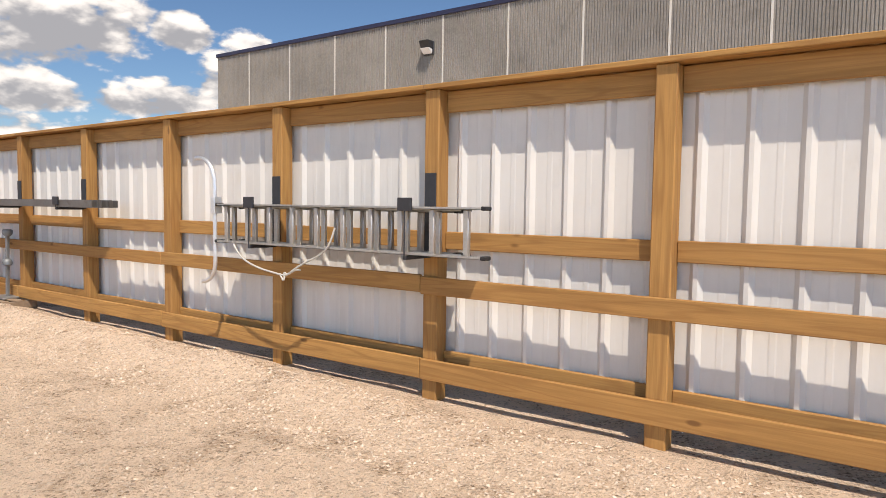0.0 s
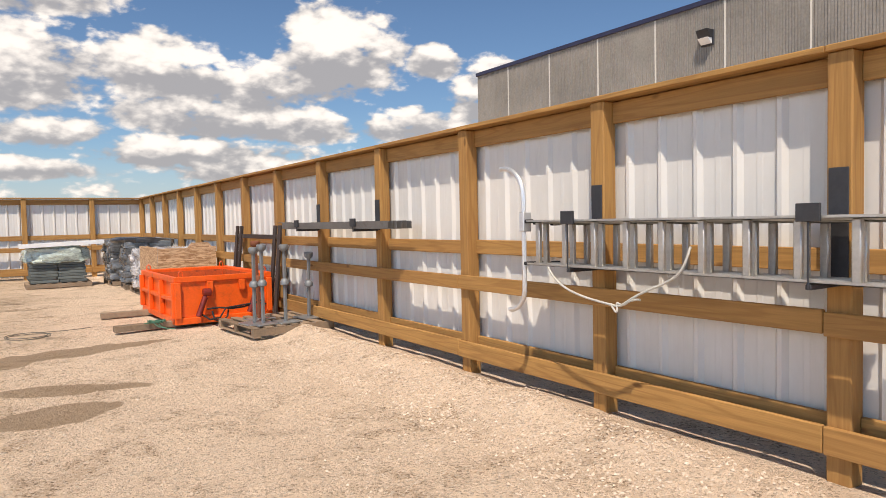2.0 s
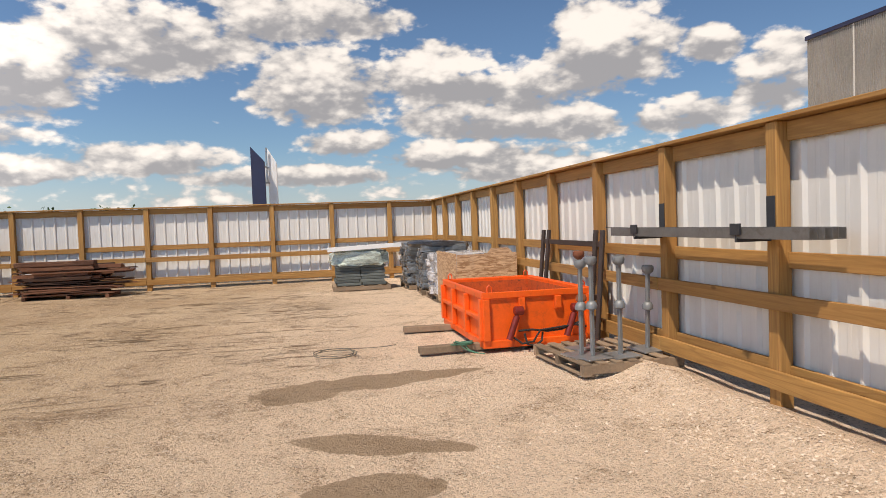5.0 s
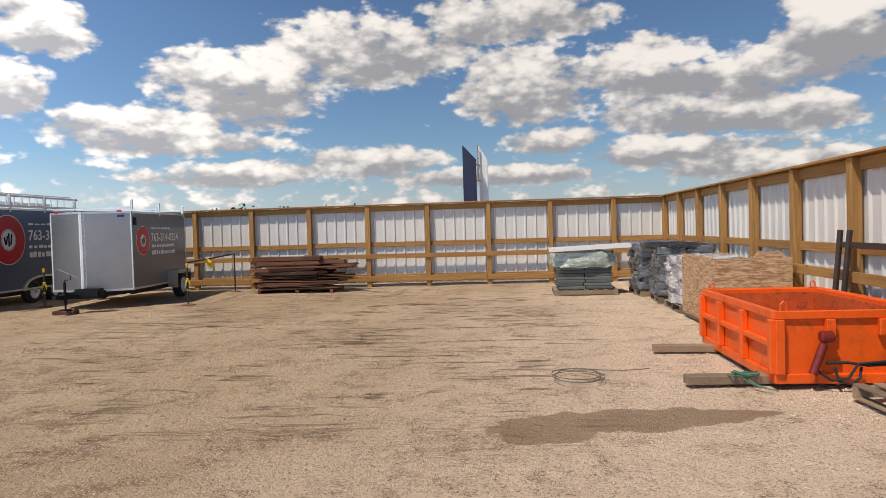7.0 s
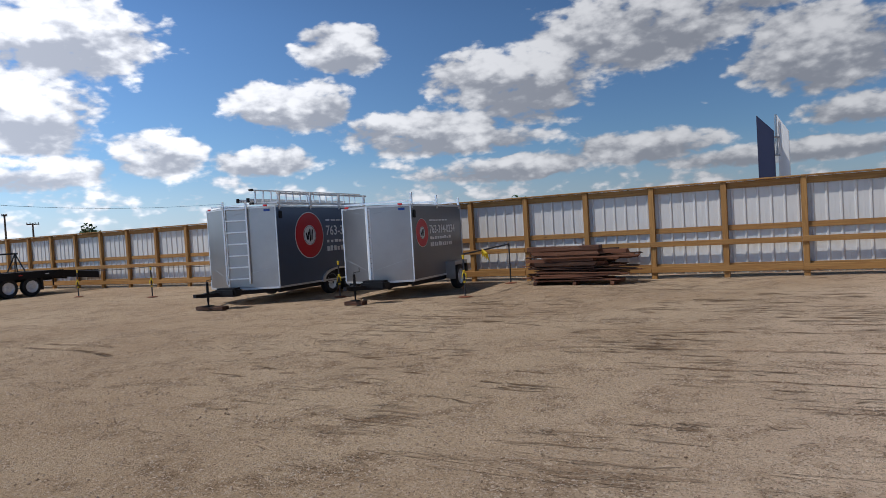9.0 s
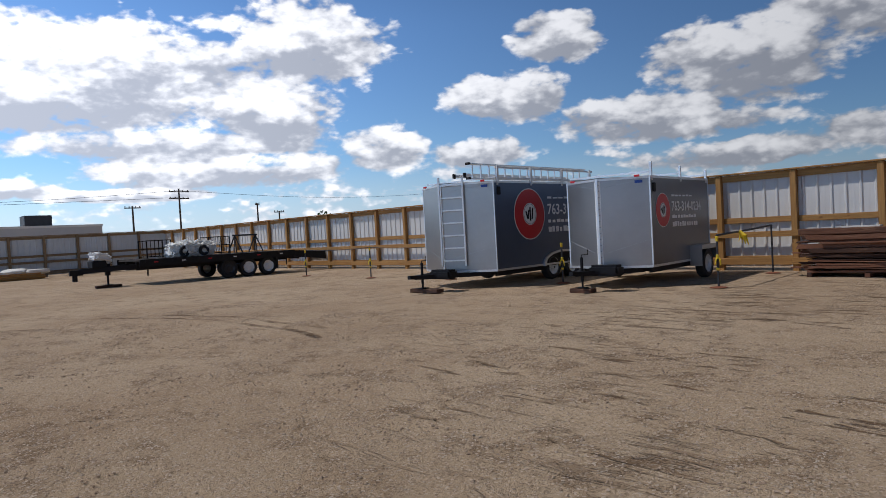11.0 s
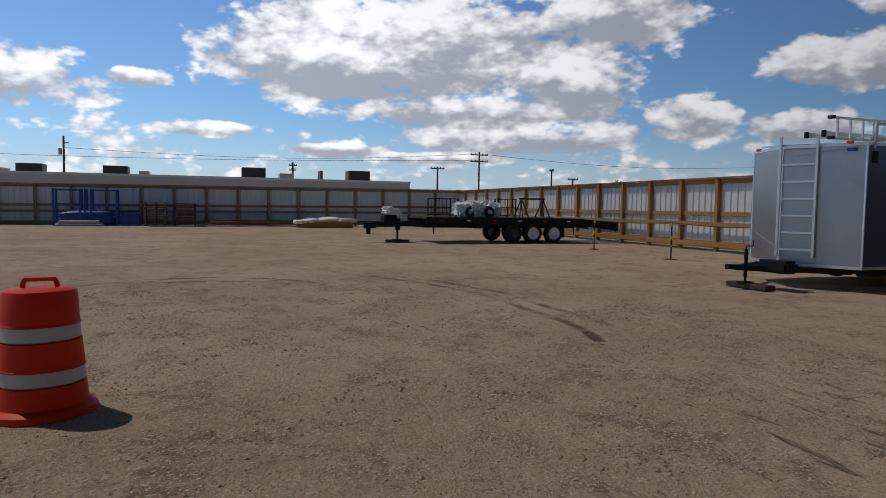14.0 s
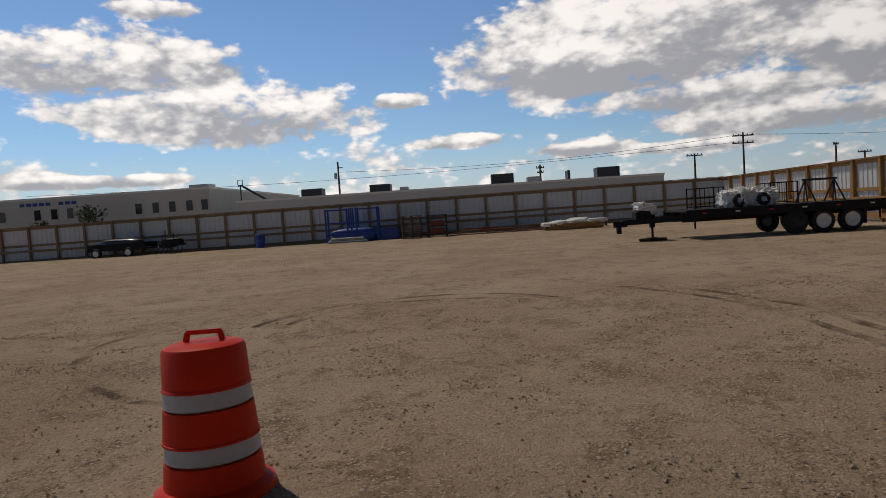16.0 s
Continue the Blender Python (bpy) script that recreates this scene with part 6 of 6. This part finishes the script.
def low_trailer():
    t = thing("utility_trailer", pose(-46.4, -13.9, -0.05, 0, 0, 90), "low black utility trailer with white wheels by the far fence", "utility trailer")
    bm = bmesh.new()
    box(bm, 0, 3.6, 0, 1.6, 0.45, 0.55)
    part("deck", bm, BLACK, t)
    for a in ((0, 3.6, 0.0, 0.05), (0, 3.6, 1.55, 1.6), (0, 0.05, 0.06, 1.54)):
        bm = bmesh.new()
        box(bm, *a, 0.552, 0.85)
        part("side_board", bm, BLACK, t)
    bm = bmesh.new()
    beam(bm, (3.6, 0.8, 0.48), (4.9, 0.8, 0.45), 0.1, 0.1)
    part("tongue", bm, BLACK, t)
    for x in (0.6, 2.6):
        thing_wheel(t, x, -0.1, 0.3, WHITE)
    bm = bmesh.new()
    pillow(bm, pose(1.8, 0.8, 0.85), 2.6, 1.2, 0.6, 77, 0.6)
    part("load", bm, CLOTH, t, "dark covered load", smooth=True)


low_trailer()


def implement():
    t = thing("farm_implement", pose(-46.5, -9.6, -0.05, 0, 0, 90), "dark rusty tractor implement with tines and levers", "farm implement")
    bm = bmesh.new()
    beam(bm, (0, 0, 0.55), (1.8, 0, 0.6), 0.12, 0.12)
    beam(bm, (0.9, -0.6, 0.5), (0.9, 0.7, 0.5), 0.1, 0.1)
    part("frame", bm, BLACK, t)
    for k in range(6):
        bm = bmesh.new()
        x = 0.1 + 0.3 * k
        tube(bm, [(x, 0, 0.55), (x + 0.1, -0.25, 0.45), (x + 0.05, -0.35, 0.2), (x - 0.1, -0.3, 0.05)], 0.03, 6)
        part("tine", bm, DARK_STEEL, t)
    for x, h in ((0.5, 1.5), (1.0, 1.3), (0.3, 1.2)):
        bm = bmesh.new()
        tube(bm, [(x, 0, 0.6), (x + 0.05, 0.05, h)], 0.03, 6)
        part("lever", bm, DARK_STEEL, t)
    bm = bmesh.new()
    pillow(bm, pose(0.9, 0.2, 0.75), 1.3, 0.6, 0.5, 78, 0.6)
    part("housing", bm, BLACK, t, smooth=True)


implement()


# ---- beyond the fences ----
GLASS = coat("dark_window_glass", (0.03, 0.035, 0.045), 0.1, 0.0, 0.1, 0.5, 3.0, 0.0, 10.0)
OFFWHITE = coat("off_white_wall", (0.58, 0.57, 0.55), 0.75, 0.0, 0.06, 0.15, 2.0, 0.1, 8.0, tint=(0.42, 0.41, 0.39, 0.3))
LOWWALL = coat("pale_grey_wall", (0.55, 0.56, 0.57), 0.75, 0.0, 0.06, 0.15, 2.0, 0.1, 8.0)


def office_building():
    b = thing("office_building", pose(-90, -23.0, 0), "white two-storey office building with small dark windows", "building")
    bm = bmesh.new()
    box(bm, -45, 0, -45, 0, -0.3, 6.35)
    part("wall", bm, OFFWHITE, b)
    bm = bmesh.new()
    box(bm, -45.1, 0.1, -45.1, 0.1, 6.352, 6.6)
    part("roof_edge", bm, WHITE, b)
    for y in (-0.7, -2.65, -4.85, -7.0, -9.2, -15.9, -18.1, -20.2, -22.4, -27.0):
        w = new("window")
        w.parent = b
        w.matrix_basis = pose(0, y, 0)
        bm = bmesh.new()
        box(bm, 0.004, 0.02, -0.42, 0.42, 3.75, 5.05)
        part("pane", bm, GLASS, w)
        bm = bmesh.new()
        for a in ((-0.50, -0.42, 3.67, 5.13), (0.42, 0.50, 3.67, 5.13), (-0.42, 0.42, 3.67, 3.75), (-0.42, 0.42, 5.05, 5.13)):
            box(bm, 0.004, 0.05, *a)
        part("window_frame", bm, JOINT, w)
    for k in range(9):
        y = -17.2 - 0.85 * k
        if k != 3:
            bm = bmesh.new()
            box(bm, 0.004, 0.05, y - 0.62, y, 5.55, 5.95)
            part("sign_bar", bm, BLUE, b, "small dark blue sign letter")
    bm = bmesh.new()
    box(bm, -6, -3.5, -4, -1.4, 6.61, 7.2)
    part("roof_unit", bm, STEEL, b)


office_building()


def low_building():
    b = thing("warehouse", pose(-88, -19.0, 0), "long low pale warehouse with rooftop units", "building")
    bm = bmesh.new()
    box(bm, -30, 0, 0, 52, -0.3, 4.25)
    part("wall", bm, LOWWALL, b)
    bm = bmesh.new()
    box(bm, -30.1, 0.08, -0.08, 52.08, 4.252, 4.5)
    part("roof_edge", bm, WHITE, b)
    for y, w, h in ((7.5, 2.6, 1.0), (16.2, 2.6, 1.0), (20.0, 1.0, 0.5), (31.5, 2.8, 1.3), (36.0, 1.6, 0.7), (44.6, 2.8, 1.3), (41.0, 0.3, 1.2)):
        bm = bmesh.new()
        box(bm, -5.0, -2.6, y, y + w, 4.502, 4.5 + h)
        rounded(bm, 0.05)
        part("roof_unit", bm, DARK_STEEL if h > 0.9 else STEEL, b)


low_building()


def stair_rail():
    s = thing("roof_stair", pose(-89.5, -16.5, 0), "steel roof stair on the warehouse", "stair")
    bm = bmesh.new()
    beam(bm, (0, -2.0, 6.3), (0, 1.0, 4.4), 0.15, 0.25)
    beam(bm, (0, -2.6, 6.4), (0, -2.0, 6.4), 0.15, 0.2)
    tube(bm, [(0, -2.6, 6.5), (0, -2.6, 7.1), (0, -2.0, 7.1), (0, -2.0, 6.4)], 0.05, 6)
    beam(bm, (0, -2.3, 0.0), (0, -2.3, 6.4), 0.12, 0.12)
    part("flight", bm, DARK_STEEL, s)


stair_rail()
POLEWOOD = coat("utility_pole_wood", (0.09, 0.07, 0.055), 0.9, 0.0, 0.2, 1.0, 10.0, 0.2, 20.0)


def utility_pole(x, y, h, arms, label):
    p = thing("utility_pole", pose(x, y, -0.3), label, "utility pole", "wooden utility poles")
    bm = bmesh.new()
    tube(bm, [(0, 0, 0), (0, 0, h)], [0.19, 0.13], 8)
    part("pole", bm, POLEWOOD, p)
    for z, w in arms:
        bm = bmesh.new()
        box(bm, -0.07, 0.07, -w / 2, w / 2, z - 0.08, z + 0.08)
        for k in (-0.45, -0.2, 0.2, 0.45):
            box(bm, -0.05, 0.05, k * w - 0.05, k * w + 0.05, z + 0.08, z + 0.3)
        part("crossarm", bm, POLEWOOD, p)
    if not arms:
        bm = bmesh.new()
        lathe(bm, ((0.2, h - 2.6), (0.25, h - 2.5), (0.25, h - 1.8), (0.2, h - 1.7)), 10, pose(0, -0.45, 0))
        box(bm, -0.05, 0.05, 0.0, 0.7, h - 1.0, h - 0.85)
        part("transformer", bm, STEEL, p)


utility_pole(-110, -10.3, 10.6, (), "wooden utility pole with transformer")
utility_pole(-110, 20.7, 8.1, ((7.6, 1.2), (6.9, 1.0)), "distant wooden utility pole with short arms")
utility_pole(-110, 44.0, 8.2, ((7.9, 2.4),), "distant wooden utility pole with one crossarm")
utility_pole(-110, 51.3, 10.9, ((10.4, 3.2), (9.3, 3.2)), "tall wooden utility pole with two crossarms")
utility_pole(-110, 64.9, 8.4, ((8.2, 0.8),), "distant wooden street pole")
utility_pole(-110, 69.1, 7.0, ((6.8, 2.0),), "distant wooden utility pole with one crossarm")
for k, (a, b) in enumerate((((-110, 51.3, 10.3), (-110, -10.3, 8.7)), ((-110, 51.3, 9.2), (-110, -60, 8.2)), ((-110, 51.3, 10.3), (-110, 110, 10.0)))):
    a, b = Vector(a), Vector(b)
    bm = bmesh.new()
    tube(bm, [a.lerp(b, i / 12) - Vector((0, 0, 1.1 * math.sin(math.pi * i / 12))) for i in range(13)], 0.025, 4)
    solid("power_line", bm, BLACK, pose(0, 0, 0), "sagging black overhead power line", "power line", "overhead power lines")


def tree(x, y, h, w, seed, label, lift=0.35, n=700):
    """Tapered trunk with limbs and a ragged crown of many leaf tufts."""
    r = random.Random(seed)
    t = thing("tree", pose(x, y, -0.3), label, "tree", "trees beyond the fence")
    bm = bmesh.new()
    tube(bm, [(0, 0, 0), (0.05 * w, 0, h * 0.4), (0.02 * w, 0.04 * w, h * 0.85)], [0.05 * w, 0.035 * w, 0.01 * w], 7)
    for k in range(7):
        a = r.uniform(0, 6.28)
        z = h * r.uniform(0.3, 0.7)
        tube(bm, [(0, 0, z), (0.2 * w * math.cos(a), 0.2 * w * math.sin(a), z + 0.12 * h), (0.4 * w * math.cos(a), 0.4 * w * math.sin(a), z + 0.18 * h)], [0.02 * w, 0.014 * w, 0.005 * w], 5)
    part("trunk", bm, BARK, t)
    lobes = [(r.uniform(-0.3, 0.3) * w, r.uniform(-0.3, 0.3) * w, h * r.uniform(lift + 0.12, 0.85), w * r.uniform(0.18, 0.32)) for _ in range(11)]
    verts, faces = [], []
    for _ in range(n):
        lx, ly, lz, lr = r.choice(lobes)
        d = Vector((r.gauss(0, 1), r.gauss(0, 1), r.gauss(0, 0.8))).normalized() * lr * r.uniform(0.55, 1.08)
        p = Vector((lx, ly, lz)) + d
        s = w * r.uniform(0.035, 0.07)
        u = Vector((r.gauss(0, 1), r.gauss(0, 1), r.gauss(0, 1))).normalized()
        v = u.orthogonal().normalized()
        k = len(verts)
        verts += [p - u * s, p + v * s * 0.6, p + u * s, p - v * s * 0.6 + Vector((0, 0, s * 0.4))]
        faces += [(k, k + 1, k + 2), (k, k + 2, k + 3)]
    me = bpy.data.meshes.new("crown")
    me.from_pydata(verts, [], faces)
    me.materials.append(LEAF)
    c = new("crown", me)
    c.parent = t


tree(-85, -35.3, 5.3, 3.6, 1, "leafy green tree before the white office building", 0.2)
tree(-84, -41.5, 4.0, 2.4, 2, "small conical green tree before the office building", 0.1)
tree(-84, -48.5, 6.6, 4.5, 3, "dark green tree at the end of the office building", 0.2)
tree(-150, 18.0 + 18, 6.2, 4.5, 4, "round tree seen over the warehouse roof")
tree(-150, -20.5, 6.3, 4.2, 5, "round tree seen over the warehouse roof")
tree(-100, 72.0, 6.6, 4.0, 6, "ragged dark tree seen over the fence")
tree(-120, 58.0, 5.2, 3.0, 7, "low bush seen over the fence")
tree(-90, 62.0, 4.3, 3.0, 8, "low bush seen over the fence")
for k, (x, y, h, w) in enumerate(((-34, 104, 6.6, 5.0), (-30, 106, 6.2, 4.5), (-44, 108, 6.8, 5.5), (-50, 112, 6.4, 5.0), (-26, 108, 6.7, 4.6), (-22, 110, 6.3, 4.0), (-60, 110, 6.6, 5.0), (-15, 112, 6.1, 4.0))):
    tree(x, y, h, w, 20 + k, "distant dark green tree top over the fence", 0.3, 450)


def pylon_sign():
    p = thing("pylon_sign", pose(-2.55, 48.0, -0.3), "tall pylon sign of one dark blue and one white slab", "pylon sign")
    for nm, x0, x1, y, mat, lab in (("dark_slab", -0.86, -0.02, -0.5, NAVY, "dark blue slab with slanted top"), ("white_slab", 0.12, 0.68, 0.4, WHITE, "white slab with slanted top")):
        bm = bmesh.new()
        vs = box(bm, x0, x1, y - 0.2, y + 0.2, 0, 7.25)
        for v in vs:
            if v.co.z > 3 and v.co.x > (x0 + x1) / 2:
                v.co.z -= 0.95
        rounded(bm, 0.02)
        part(nm, bm, mat, p, lab)
    for z in (6.0, 5.0, 3.5):
        bm = bmesh.new()
        tube(bm, [(-0.1, -0.4, z), (0.2, 0.3, z)], 0.06, 6)
        part("strut", bm, STEEL, p)
    for x in (0.03, 0.1):
        bm = bmesh.new()
        tube(bm, [(x, 0.0, 5.0), (x, 0.0, 7.25)], 0.03, 5)
        part("top_rod", bm, STEEL, p)


pylon_sign()
